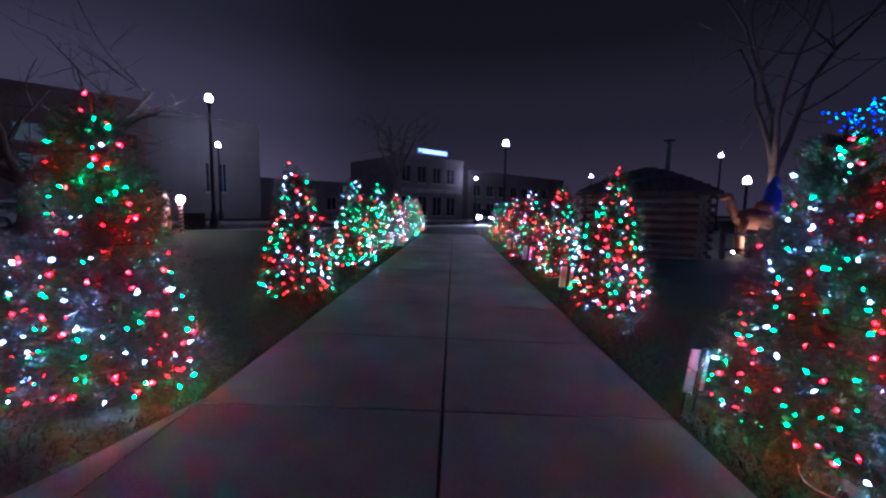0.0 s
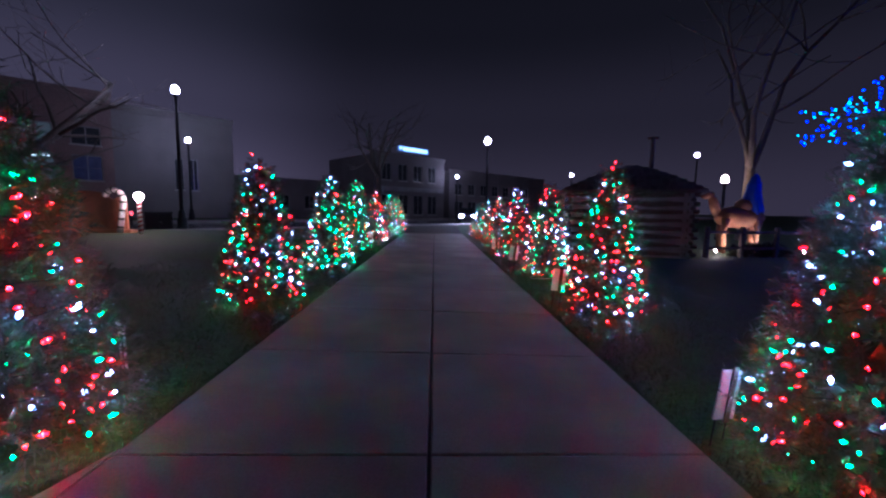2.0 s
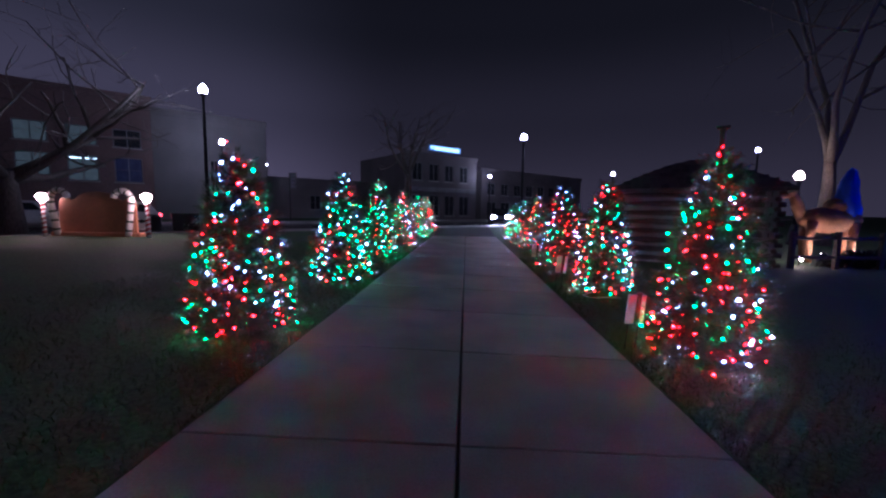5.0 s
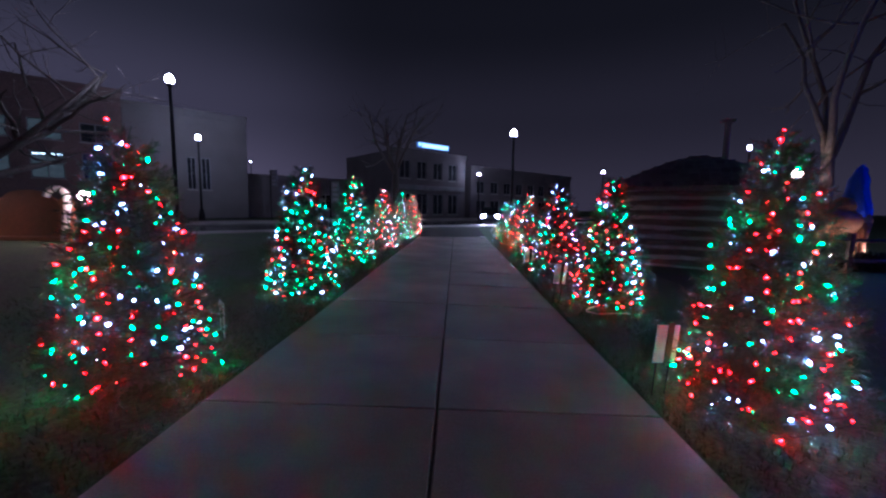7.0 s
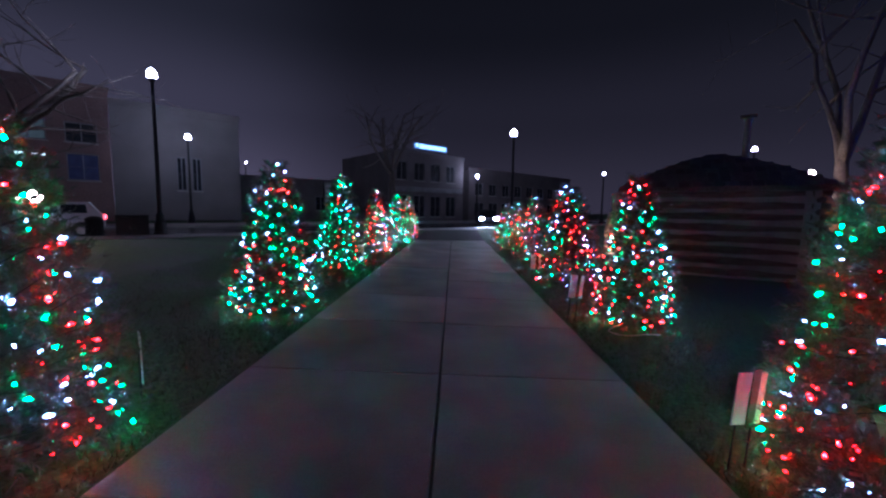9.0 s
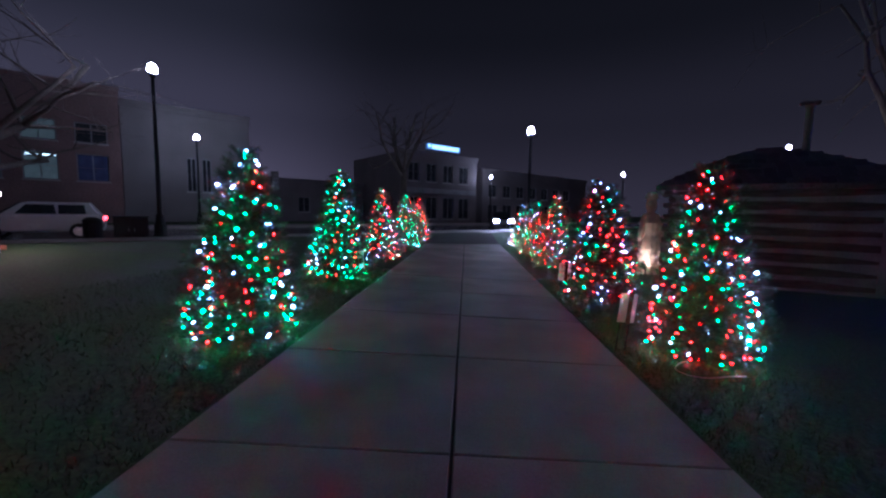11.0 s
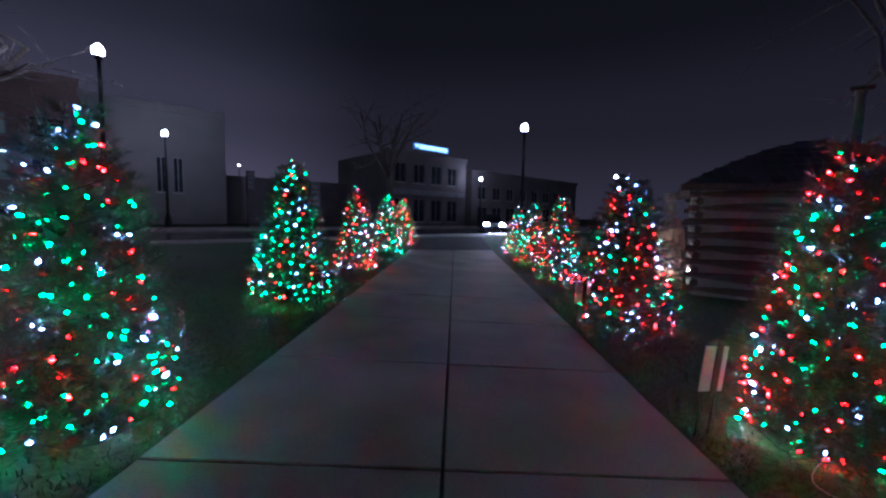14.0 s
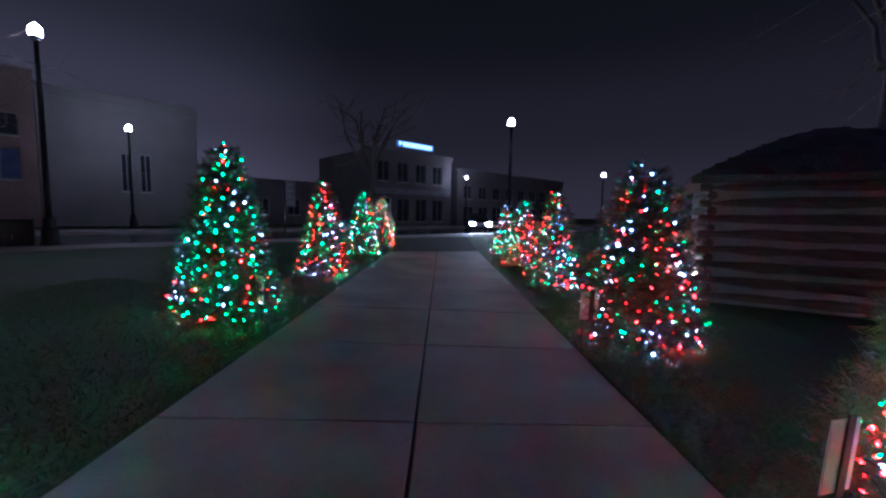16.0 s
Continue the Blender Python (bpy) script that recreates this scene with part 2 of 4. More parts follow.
def ground_z(x, y):
    d = -(x - SX) * UY + (y - SY) * UX
    z = CROSS * (max(-5.0, min(4.0, x)) + HALF)
    rise = 0.46 * smooth(-3.2, -8.5, x) * (1 - smooth(15.0, 21.0, y)) * (1 - 0.6 * smooth(-14, -24, x))
    level = 0.10
    k = smooth(-10.0, -2.2, d)
    z = (z + rise) * (1 - k) + level * k
    if d > -2.0:
        z = level - 0.22
    elif d > -2.2:
        z = level - 0.05
    return z


def walk_z(x, y):
    d = -(x - SX) * UY + (y - SY) * UX
    k = smooth(-10.0, -2.2, d)
    return CROSS * (x + HALF) * (1 - k) + 0.10 * k


# ---- ground ----
gx = sorted(set([-400, -200, -120, -80, -60] + [round(-45 + i * 0.75, 3) for i in range(121)] + [60, 80, 120, 200, 400]))
gy = sorted(set([-300, -120, -60, -30, -15] + [round(-8 + i * 0.75, 3) for i in range(110)] + [90, 120, 200, 400]))
gv, gf = [], []
for y in gy:
    for x in gx:
        under = 0.07 * (1 - smooth(HALF - 0.1, HALF + 0.75, abs(x))) if y < 40 else 0
        n1 = noise.noise((x * 0.6, y * 0.6, 0)) * 0.02 + noise.noise((x * 2.1, y * 2.1, 3)) * 0.008
        gv.append((x, y, ground_z(x, y) - under + (n1 if abs(x) > 2.6 else 0)))
nx = len(gx)
for j in range(len(gy) - 1):
    for i in range(nx - 1):
        gf.append((j * nx + i, j * nx + i + 1, (j + 1) * nx + i + 1, (j + 1) * nx + i))
tagged(put("ground", raw("ground", gv, gf, GRASS, smooth=True)), "dark winter lawn of short damp grass", "lawn", kind="structure")
# soft shoulder that brings the lawn up to the walkway's edge
for side in (-1, 1):
    sv, sf = [], []
    rows = [(-8 + i * 0.4) for i in range(106)]
    for y in rows:
        for q in range(5):
            x = side * (HALF + 0.004 + q * 0.22)
            top = walk_z(side * HALF, y) - 0.012 - 0.004 * q + noise.noise((x * 4, y * 3, 7)) * 0.012
            z = top if q < 4 else ground_z(x, y) - 0.05
            sv.append((x, y, z))
    for j in range(len(rows) - 1):
        for q in range(4):
            f = (j * 5 + q, j * 5 + q + 1, (j + 1) * 5 + q + 1, (j + 1) * 5 + q)
            sf.append(f if side > 0 else f[::-1])
    tagged(put("lawn_edge", raw("lawn_edge", sv, sf, GRASS, smooth=True)), "trodden grass verge along the concrete walk", "lawn", kind="structure")

# the street with its kerbs and pavements


def strip(name, d0, d1, z0, z1, material, label, category, s0=-120, s1=160, step=4.0, parent=None):
    v, f = [], []
    n = int((s1 - s0) / step) + 1
    for i in range(n):
        s = s0 + i * step
        for d, z in ((d0, z0), (d0, z1), (d1, z1), (d1, z0)):
            x, y = street(s, d)
            v.append((x, y, z))
    for i in range(n - 1):
        for k in range(3):
            a = i * 4 + k
            f.append((a, a + 4, a + 5, a + 1))
    me = raw(name, v, f, material)
    bm = bmesh.new()
    bm.from_mesh(me)
    bmesh.ops.recalc_face_normals(bm, faces=bm.faces)
    bm.to_mesh(me)
    bm.free()
    return tagged(put(name, me, parent), label, category, kind="structure")


strip("road", 0.0, 11.0, -0.3, -0.05, ASPHALT, "wet dark asphalt street with shining reflections", "street")
strip("kerb", -0.16, 0.0, -0.3, 0.10, KERB, "pale concrete kerb along the street", "kerb")
strip("kerb", 11.0, 11.16, -0.3, 0.10, KERB, "pale concrete kerb along the far side", "kerb")
strip("pavement", -2.0, -0.165, -0.3, 0.096, CONCRETE, "damp grey concrete pavement beside the kerb", "pavement")
strip("pavement", 11.165, 15.2, -0.3, 0.096, CONCRETE, "damp grey concrete pavement before the shops", "pavement")

# ---- street lamps ----


def street_lamp(x, y, z0, top, globe=GLOBE, label="black iron street lamp with a lit acorn globe", size=1.0):
    t = thing("street_lamp", x, y, z0, 0, label, "street lamp", "street lamps")
    h = top - z0
    g = 0.37 * size
    part("base", lathe([(0.30, -0.05), (0.30, 0.08), (0.26, 0.12), (0.25, 0.55), (0.20, 0.62), (0.17, 0.95), (0.13, 1.05)], 12), IRON, t)
    part("pole", lathe([(0.105, 1.0), (0.10, 1.6), (0.07, h - 0.55 * g - 0.16)], 12), IRON, t, smooth=True)
    part("collar", lathe([(0.07, h - 0.55 * g - 0.18), (0.15, h - 0.55 * g - 0.12), (0.12, h - 0.55 * g - 0.06), (0.17, h - 0.52 * g)], 12), IRON, t)
    gl = part("globe", lathe([(0.17, h - 0.52 * g), (0.36 * g + 0.05, h - 0.3 * g), (0.5 * g, h), (0.46 * g, h + 0.22 * g), (0.3 * g, h + 0.46 * g), (0.16 * g, h + 0.58 * g)], 16), globe, t, "glowing frosted glass globe", smooth=True)
    part("finial", lathe([(0.16 * g + 0.02, h + 0.58 * g), (0.09 * g, h + 0.66 * g), (0.05 * g, h + 0.78 * g), (0.01, h + 0.95 * g)], 10), IRON, t)
    return t


street_lamp(-14.3, 23.67, 0.12, 7.72)
street_lamp(4.03, 31.5, 0.05, 6.69)
street_lamp(-22.73, 38.1, 0.09, 7.38)
street_lamp(17.9, 52.0, 0.08, 6.1, size=0.75)
street_lamp(3.2, 57.3, 0.09, 6.1, size=0.75)
street_lamp(-39.5, 78.0, 0.0, 9.8, size=0.45)
street_lamp(26.2, 40.0, -0.1, 7.2, size=0.8)
street_lamp(17.9, 25.1, -0.12, 3.55, GLOBE_WARM, "park lamp post with a warm glowing globe")

# ---- lit fir trees ----


def fir_mesh(seed, height, radius):
    """A dense crown: twigs in a cone, each feathered with needles."""
    rng = np.random.default_rng(seed)
    tris = []
    n = 1500
    hs = 0.06 + 0.94 * (1 - np.sqrt(rng.random(n)))
    ang = rng.random(n) * 2 * np.pi
    lump = 1 + 0.10 * np.sin(3 * ang + seed) + 0.07 * np.sin(5 * ang + 9 * hs) + 0.05 * np.sin(23 * hs + 2 * ang)
    edge = radius * (1 - hs) ** 0.72 * lump + 0.04
    edge = np.where(hs < 0.13, edge * (0.72 + 2.2 * hs), edge)
    depth = np.where(rng.random(n) < 0.7, 0.72 + 0.26 * rng.random(n), 0.25 + 0.5 * rng.random(n))
    for i in range(n):
        a, r, z = ang[i], edge[i] * depth[i], hs[i] * height
        out = np.array([math.cos(a), math.sin(a), 0.0])
        side = np.array([-math.sin(a), math.cos(a), 0.0])
        lift = 0.55 * hs[i] + rng.normal(0, 0.22) - 0.05
        d = out + side * rng.normal(0, 0.4) + np.array([0, 0, lift])
        d /= np.linalg.norm(d)
        length = (0.16 + 0.14 * rng.random()) * (0.55 + 0.6 * (1 - hs[i]))
        p = out * r + np.array([0, 0, z])
        u = np.cross(d, [0.1, 0.3, 1.0])
        u /= np.linalg.norm(u)
        v = np.cross(d, u)
        m = 17
        for k in range(m):
            f = (k + rng.random()) / m
            q = rng.random() * 2 * np.pi
            rad = u * math.cos(q) + v * math.sin(q)
            tip = d * (0.55 + 0.3 * f) + rad * 0.8
            ln = 0.055 + 0.03 * rng.random()
            w = np.cross(tip, rad + 0.3 * d)
            w = w / (np.linalg.norm(w) + 1e-6) * (0.006 if depth[i] > 0.7 else 0.016)
            c = p + d * length * f
            tris.append((c - w, c + w, c + tip * ln))
    # shaded heart of broader sprays
    for i in range(900):
        h = 0.04 + 0.9 * (1 - math.sqrt(rng.random()))
        a = rng.random() * 2 * np.pi
        r = radius * (1 - h) ** 0.75 * (0.35 + 0.38 * rng.random())
        c = np.array([r * math.cos(a), r * math.sin(a), h * height])
        d = np.array([math.cos(a), math.sin(a), rng.normal(0.1, 0.3)])
        s = np.array([-math.sin(a), math.cos(a), rng.normal(0, 0.3)])
        tris.append((c - s * 0.07 - d * 0.08, c + s * 0.07 - d * 0.08, c + d * 0.12))
    v = np.array(tris).reshape(-1, 3)
    me = bpy.data.meshes.new("crown")
    me.from_pydata(v.tolist(), [], np.arange(len(v)).reshape(-1, 3).tolist())
    me.materials.append(NEEDLE)
    me.update()
    return me


FIRS = [fir_mesh(11 + k, 1.0 * 2.35, 0.80) for k in range(4)]
bulb_bm = lathe([(0.009, -0.012), (0.011, 0.0), (0.0165, 0.014), (0.0165, 0.021), (0.0145, 0.032), (0.008, 0.046), (0.001, 0.054)], 6)
bulb_base = bpy.data.meshes.new("bulb")
bulb_bm.to_mesh(bulb_base)
bulb_bm.free()
BULB_ME = {}
for key, m_ in BULB.items():
    me_ = bulb_base.copy()
    me_.materials.append(m_[0])
    me_.materials.append(m_[1])
    for f_ in me_.polygons:
        f_.material_index = 1 if 0.015 < f_.center.z < 0.020 else 0
    BULB_ME[key] = me_


def fir(k, x, y, height, radius, mix, label, seed, n=245, size=1.0):
    """A cut fir on the lawn, and the string of coloured bulbs wound round it."""
    rng = random.Random(seed)
    z0 = ground_z(x, y) - 0.02
    t = thing("fir_tree", x, y, z0, rng.uniform(0, 360), label, "fir tree", "lit fir trees along the walk")
    part("trunk", lathe([(0.06, -0.1), (0.055, 0.3), (0.03, height * 0.6), (0.008, height * 1.0)], 8), BARK, t)
    crown = put("crown", FIRS[k], t, Matrix.Diagonal((radius / 0.80, radius / 0.80, height / 2.35, 1)))
    s = thing("string_lights", x, y, z0, rng.uniform(0, 360), "lit " + mix[3] + " bulbs wound round a fir", "string lights", "string lights on the firs")
    turns = 15
    pts, rad, a, h = [], [], 0.0, 0.035
    while h < 0.985:
        r = radius * (1 - h) ** 0.71 * (0.97 if h > 0.1 else 0.88) + 0.03
        r *= 1 + 0.10 * math.sin(3 * a) + 0.07 * math.sin(7.3 * a)
        zz = h * height + 0.05 * math.sin(2.1 * a + 1) + 0.03 * math.sin(5 * a)
        pts.append((r * math.cos(a), r * math.sin(a), max(0.05, zz)))
        step = 0.085 / max(r, 0.09)
        a += step
        h += step / (2 * math.pi) / turns * (0.72 + 0.6 * h)
    part("wire", tube(pts[::2], [0.004] * len(pts[::2]), 4), WIRE, s)
    every = max(1, len(pts) / n)
    i = 0.0
    while i < len(pts):
        p = Vector(pts[int(i)])
        c = rng.random()
        key = "red" if c < mix[0] else "green" if c < mix[0] + mix[1] else "white"
        out = Vector((p.x, p.y, 0)).normalized()
        d = (out * rng.uniform(0.1, 1.0) + Vector((rng.gauss(0, 0.6), rng.gauss(0, 0.6), rng.uniform(-0.9, 0.7)))).normalized()
        big = rng.uniform(0.50, 0.76) * size * (1.12 if key == "white" else 1.0)
        q = d.to_track_quat("Z", "Y")
        put("bulb", BULB_ME[key], s, Matrix.LocRotScale(p + out * rng.uniform(-0.17, 0.04) + Vector((0, 0, rng.uniform(-0.04, 0.04))), q, (big,) * 3))
        i += every * rng.uniform(0.55, 1.45)
    return t


MIXED = (0.42, 0.34, 0.28, "red, green and white")
GREENER = (0.26, 0.55, 0.23, "mostly green, red and white")
REDDER = (0.46, 0.31, 0.27, "mostly red, green and white")
LABEL = "bushy cut fir standing on the lawn"
FIR_ROWS = [
    (0, -2.55, 3.75, 2.25, 0.62, MIXED, 1), (1, -2.57, 7.30, 2.13, 0.59, MIXED, 2),
    (2, -2.50, 10.75, 2.17, 0.61, GREENER, 3), (3, -2.58, 14.37, 2.31, 0.63, GREENER, 4),
    (0, -2.52, 18.2, 2.20, 0.57, MIXED, 5), (1, -2.45, 22.4, 2.20, 0.60, GREENER, 6), (2, -2.38, 26.0, 2.2, 0.60, MIXED, 7),
    (3, 2.70, 3.70, 2.28, 0.63, MIXED, 8), (1, 2.77, 7.50, 2.38, 0.60, REDDER, 9),
    (2, 2.90, 11.12, 2.30, 0.60, MIXED, 10), (0, 2.80, 14.5, 2.42, 0.80, REDDER, 11),
    (1, 2.85, 18.5, 2.25, 0.62, MIXED, 12), (3, 2.85, 21.9, 2.2, 0.62, REDDER, 13), (2, 2.85, 25.0, 2.1, 0.62, MIXED, 14),
]
for k, x, y, h, r, mix, seed in FIR_ROWS:
    fir(k, x, y, h, r, mix, LABEL, seed, 240 if y < 17 else 250, 0.88 if y < 17 else 0.82)

# ---- extension cords on the grass ----


def cord(points, label="pale extension cord lying in the grass"):
    for _ in range(2):      # ease the bends
        eased = [points[0]]
        for (ax, ay), (bx, by) in zip(points, points[1:]):
            eased += [(ax * 0.75 + bx * 0.25, ay * 0.75 + by * 0.25), (ax * 0.25 + bx * 0.75, ay * 0.25 + by * 0.75)]
        points = eased + [points[-1]]
    pts = []
    for (ax, ay), (bx, by) in zip(points, points[1:]):
        for i in range(3):
            f = i / 3
            x, y = ax + (bx - ax) * f, ay + (by - ay) * f
            x += 0.05 * math.sin(7 * y + 3 * x)
            base = max(ground_z(x, y), walk_z(math.copysign(HALF, x), y) - 0.03) if abs(x) < HALF + 0.7 else ground_z(x, y)
            pts.append((x, y, base + 0.02 + 0.012 * math.sin(9 * x + 5 * y)))
    ob = part("extension_cord", tube(pts, [0.0045] * len(pts), 6), WHITE_PAINT)
    tagged(ob, label, "cable", "extension cords")


cord([(2.35, 3.35), (2.2, 3.1), (2.5, 2.9), (2.9, 3.0)])
cord([(2.62, 10.85), (2.34, 10.62), (2.42, 10.38), (2.72, 10.34), (3.0, 10.5)])

# ---- name cards beside the firs ----


def card(x, y, rz, tilt=0.0, low=0.30, w=0.25, h=0.35):
    z0 = ground_z(x, y)
    t = new("name_card")
    t.matrix_basis = pose(x, y, z0, 0, tilt, rz)
    tagged(t, "white card with a brown wooden lath on wire legs", "sign", "name cards beside the firs")
    part("board", boxes((-w / 2, w / 2, -0.004, 0.004, low, low + h), bevel=0.002), CARD, t)
    part("lath", boxes((-0.008, 0.058, -0.0125, -0.0045, low - 0.02, low + h + 0.025), bevel=0.001), STAKE, t, "brown wooden lath up the middle")
    for sx in (-0.07, 0.07):
        part("leg", boxes((sx - 0.004, sx + 0.004, 0.005, 0.013, -0.12, low + h * 0.8)), IRON, t, "thin wire leg")
    return t


for x, y, rz, tl, low in ((2.0, 4.0, 24, 11, 0.17), (2.01, 7.62, 16, 5, 0.30), (1.97, 11.08, 21, 7, 0.34), (2.05, 14.2, 10, 2, 0.3),
                          (-2.38, 4.45, 140, 3, 0.15), (-2.24, 7.92, 133, -3, 0.2), (-2.3, 11.4, 135, 2, 0.25), (-2.08, 14.15, 133, 0, 0.3)):
    card(x, y, rz, tl, low)

# ---- log cabin ----


def cabin():
    x0, y0 = 5.55, 17.1
    rz = -29
    w, dp, wall_h = 4.2, 3.6, 2.44
    z0 = -0.22
    t = thing("log_cabin", x0, y0, z0, rz, "dark log cabin with pale chinking and a low shingled roof", "cabin")
    rows = 8
    pitch = wall_h / rows
    lr = pitch * 0.36
    rng = random.Random(4)

    def log_bm(length, r):
        sg, k0 = 9, rng.uniform(0.0, 0.8)
        return tube([(length * i / sg, rng.gauss(0, 0.008), rng.gauss(0, 0.010)) for i in range(sg + 1)],
                    [r * rng.uniform(0.9, 1.12) * (0.42 + 0.68 * math.sin(math.pi * (0.06 + 0.88 * (i + k0) / (sg + 2 * k0))) ** 0.7) for i in range(sg + 1)], 8)

    fronts = []
    for k in range(6):
        me = bpy.data.meshes.new("log")
        b = log_bm(w + 0.4, lr)
        b.to_mesh(me)
        b.free()
        me.materials.append(LOG)
        fronts.append(me)
    sides = []
    for k in range(3):
        me = bpy.data.meshes.new("log")
        b = log_bm(dp + 0.4, lr)
        b.to_mesh(me)
        b.free()
        me.materials.append(LOG)
        sides.append(me)
    for q in range(rows):
        zc = pitch * (q + 0.5)
        for y in (0.0, dp):
            put("log", fronts[rng.randrange(6)], t, pose(-0.2, y, zc, rng.uniform(0, 90), 0, 0))
        if q < rows - 1:
            for x in (0.0, w):
                put("log", sides[rng.randrange(3)], t, pose(x, -0.2, zc + pitch / 2, rng.uniform(0, 0), 0, 90))
    part("chinking", boxes((0, w, -0.06, 0.06, -0.1, wall_h)), CHINK, t, "pale mortar between the logs")
    part("chinking", boxes((-0.06, 0.06, 0.062, dp - 0.062, -0.1, wall_h)), CHINK, t)
    part("chinking", boxes((w - 0.06, w + 0.06, 0.062, dp - 0.062, -0.1, wall_h)), CHINK, t)
    part("chinking", boxes((0, w, dp - 0.06, dp + 0.06, -0.1, wall_h)), CHINK, t)
    # pale blocks added to stand for this corner's lamplit log ends and chinking
    for q in range(rows):
        for k, (a, b) in enumerate(((0.0, 0.13), (0.17, 0.30))):
            zz = pitch * q + 0.03
            part("corner_block", boxes((w - 0.30 + a, w - 0.30 + b, -0.125, -0.062, zz, zz + pitch - 0.06 - 0.05 * ((q + k) % 2)), bevel=0.012), CHINK, t, "pale block standing in for lamplit log ends at the corner")
    # hipped roof with a soft, sagging outline
    over = 0.38
    rings = []
    bm = bmesh.new()
    prof = [(1.0, -0.08), (1.0, 0.03), (0.82, 0.30), (0.58, 0.62), (0.32, 0.92), (0.06, 1.14)]
    for k, up in prof:
        hx, hy = (w / 2 + over) * k, (dp / 2 + over) * k
        ring = []
        for q in range(24):
            side, f = divmod(q, 6)
            f = f / 6 * 2 - 1
            px, py = ((f, -1), (1, f), (-f, 1), (-1, -f))[side]
            ring.append(bm.verts.new((w / 2 + px * hx, dp / 2 + py * hy, wall_h + up + 0.015 * math.sin(q * 2.3 + up * 9))))
        rings.append(ring)
    for a, b in zip(rings, rings[1:]):
        for q in range(24):
            bm.faces.new((a[q], a[(q + 1) % 24], b[(q + 1) % 24], b[q]))
    bm.faces.new(rings[0][::-1])
    bm.faces.new(rings[-1])
    roof = part("roof", bm, SHINGLE, t, "dark hipped roof of weathered shingles")
    sh = boxes((-0.12, 0.12, 0, 0.26, -0.006, 0.008))
    sm = bpy.data.meshes.new("shingle")
    sh.to_mesh(sm)
    sh.free()
    sm.materials.append(SHINGLE)
    # courses of shingles on the front and on the side that is passed
    for (k0, u0), (k1, u1) in zip(prof[1:], prof[2:]):
        for c in range(2):
            f0 = c / 2
            k, up = k0 + (k1 - k0) * f0, u0 + (u1 - u0) * f0
            hx, hy = (w / 2 + over) * k, (dp / 2 + over) * k
            tilt = math.degrees(math.atan2(u1 - u0, (k0 - k1) * (dp / 2 + over)))
            hx2 = max(0.1, hx - 0.16)
            n = max(1, int(2 * hx2 / 0.26))
            for i in range(n):
                put("shingle", sm, roof, pose(w / 2 - hx2 + (i + 0.5) * 2 * hx2 / n, dp / 2 - hy - 0.01, wall_h + up + 0.012, tilt, 0, rng.uniform(-2, 2)))
            tilt = math.degrees(math.atan2(u1 - u0, (k0 - k1) * (w / 2 + over)))
            hy2 = max(0.1, hy - 0.16)
            n = max(1, int(2 * hy2 / 0.26))
            for i in range(n):
                put("shingle", sm, roof, pose(w / 2 - hx - 0.01, dp / 2 + hy2 - (i + 0.5) * 2 * hy2 / n, wall_h + up + 0.012, 0, 0, -90) @ pose(0, 0, 0, tilt, 0, rng.uniform(-2, 2)))
    # vent pipe at the ridge, with a crossbar cap
    part("vent_pipe", lathe([(0.085, 3.1), (0.08, 4.45), (0.10, 4.47), (0.10, 4.55)], 12), STONE, t, "narrow vent pipe above the roof", m=pose(2.8, 1.4, 0), smooth=True)
    part("pipe_cap", boxes((2.6, 3.0, 1.33, 1.47, 4.552, 4.64), bevel=0.02), STONE, t)
    return t


cabin()

# ---- bare trees ----


def bare_tree(name, x, y, height, fork, seed, label, girth=0.38, spread=1.0, twigs=1.0, limbs=6, lean=(0, 0), depth=3):
    rng = random.Random(seed)
    z0 = ground_z(x, y) - 0.1
    t = thing(name, x, y, z0, 0, label, "tree")
    part("trunk", tube([(0, 0, 0), (0.02, 0.03, fork * 0.35), (0.05 + lean[0] * 0.5, -0.03, fork * 0.75), (lean[0], lean[1], fork * 1.08)],
                       [girth * 1.35, girth, girth * 0.88, girth * 0.72], 12), BARK, t, smooth=True)
    tips = []
    fine = bmesh.new()

    def grow(bm, p, d, length, r, level):
        pts, rad = [p.copy()], [r]
        n = 6 if level < 2 else 4
        for i in range(n):
            d = (d + Vector((rng.gauss(0, 0.16), rng.gauss(0, 0.16), rng.gauss(0.03, 0.12)))).normalized()
            p = p + d * (length / n)
            pts.append(p.copy())
            rad.append(r * (1 - 0.62 * (i + 1) / n))
        tube(pts, rad, 7 if level == 0 else 5 if level == 1 else 3, bm)
        if level < depth:
            for k in range(rng.randint(3, 5) if level < 2 else rng.randint(2, 4)):
                i = rng.randint(1 if level else 2, n)
                dd = (d * 0.5 + Vector((rng.gauss(0, 0.75), rng.gauss(0, 0.75), rng.gauss(0.18, 0.5)))).normalized()
                grow(bm if level < 1 else fine, pts[i], dd, length * rng.uniform(0.42, 0.68), rad[i] * 0.62, level + 1)
        else:
            tips.append(p.copy())
    for k in range(limbs):
        a = 2 * math.pi * (k + rng.uniform(-0.25, 0.25)) / limbs
        d = Vector((math.cos(a) * spread, math.sin(a) * spread, rng.uniform(0.5, 1.3))).normalized()
        bm = bmesh.new()
        grow(bm, Vector((lean[0], lean[1], fork * rng.uniform(0.85, 1.05))), d, (height - fork) * rng.uniform(0.75, 1.05), girth * rng.uniform(0.42, 0.62), 0)
        part("limb", bm, BARK, t, smooth=True)
    tagged(part("twig_tangle", fine, BARK, t), "fine bare twigs", kind="stuff")
    return t, tips


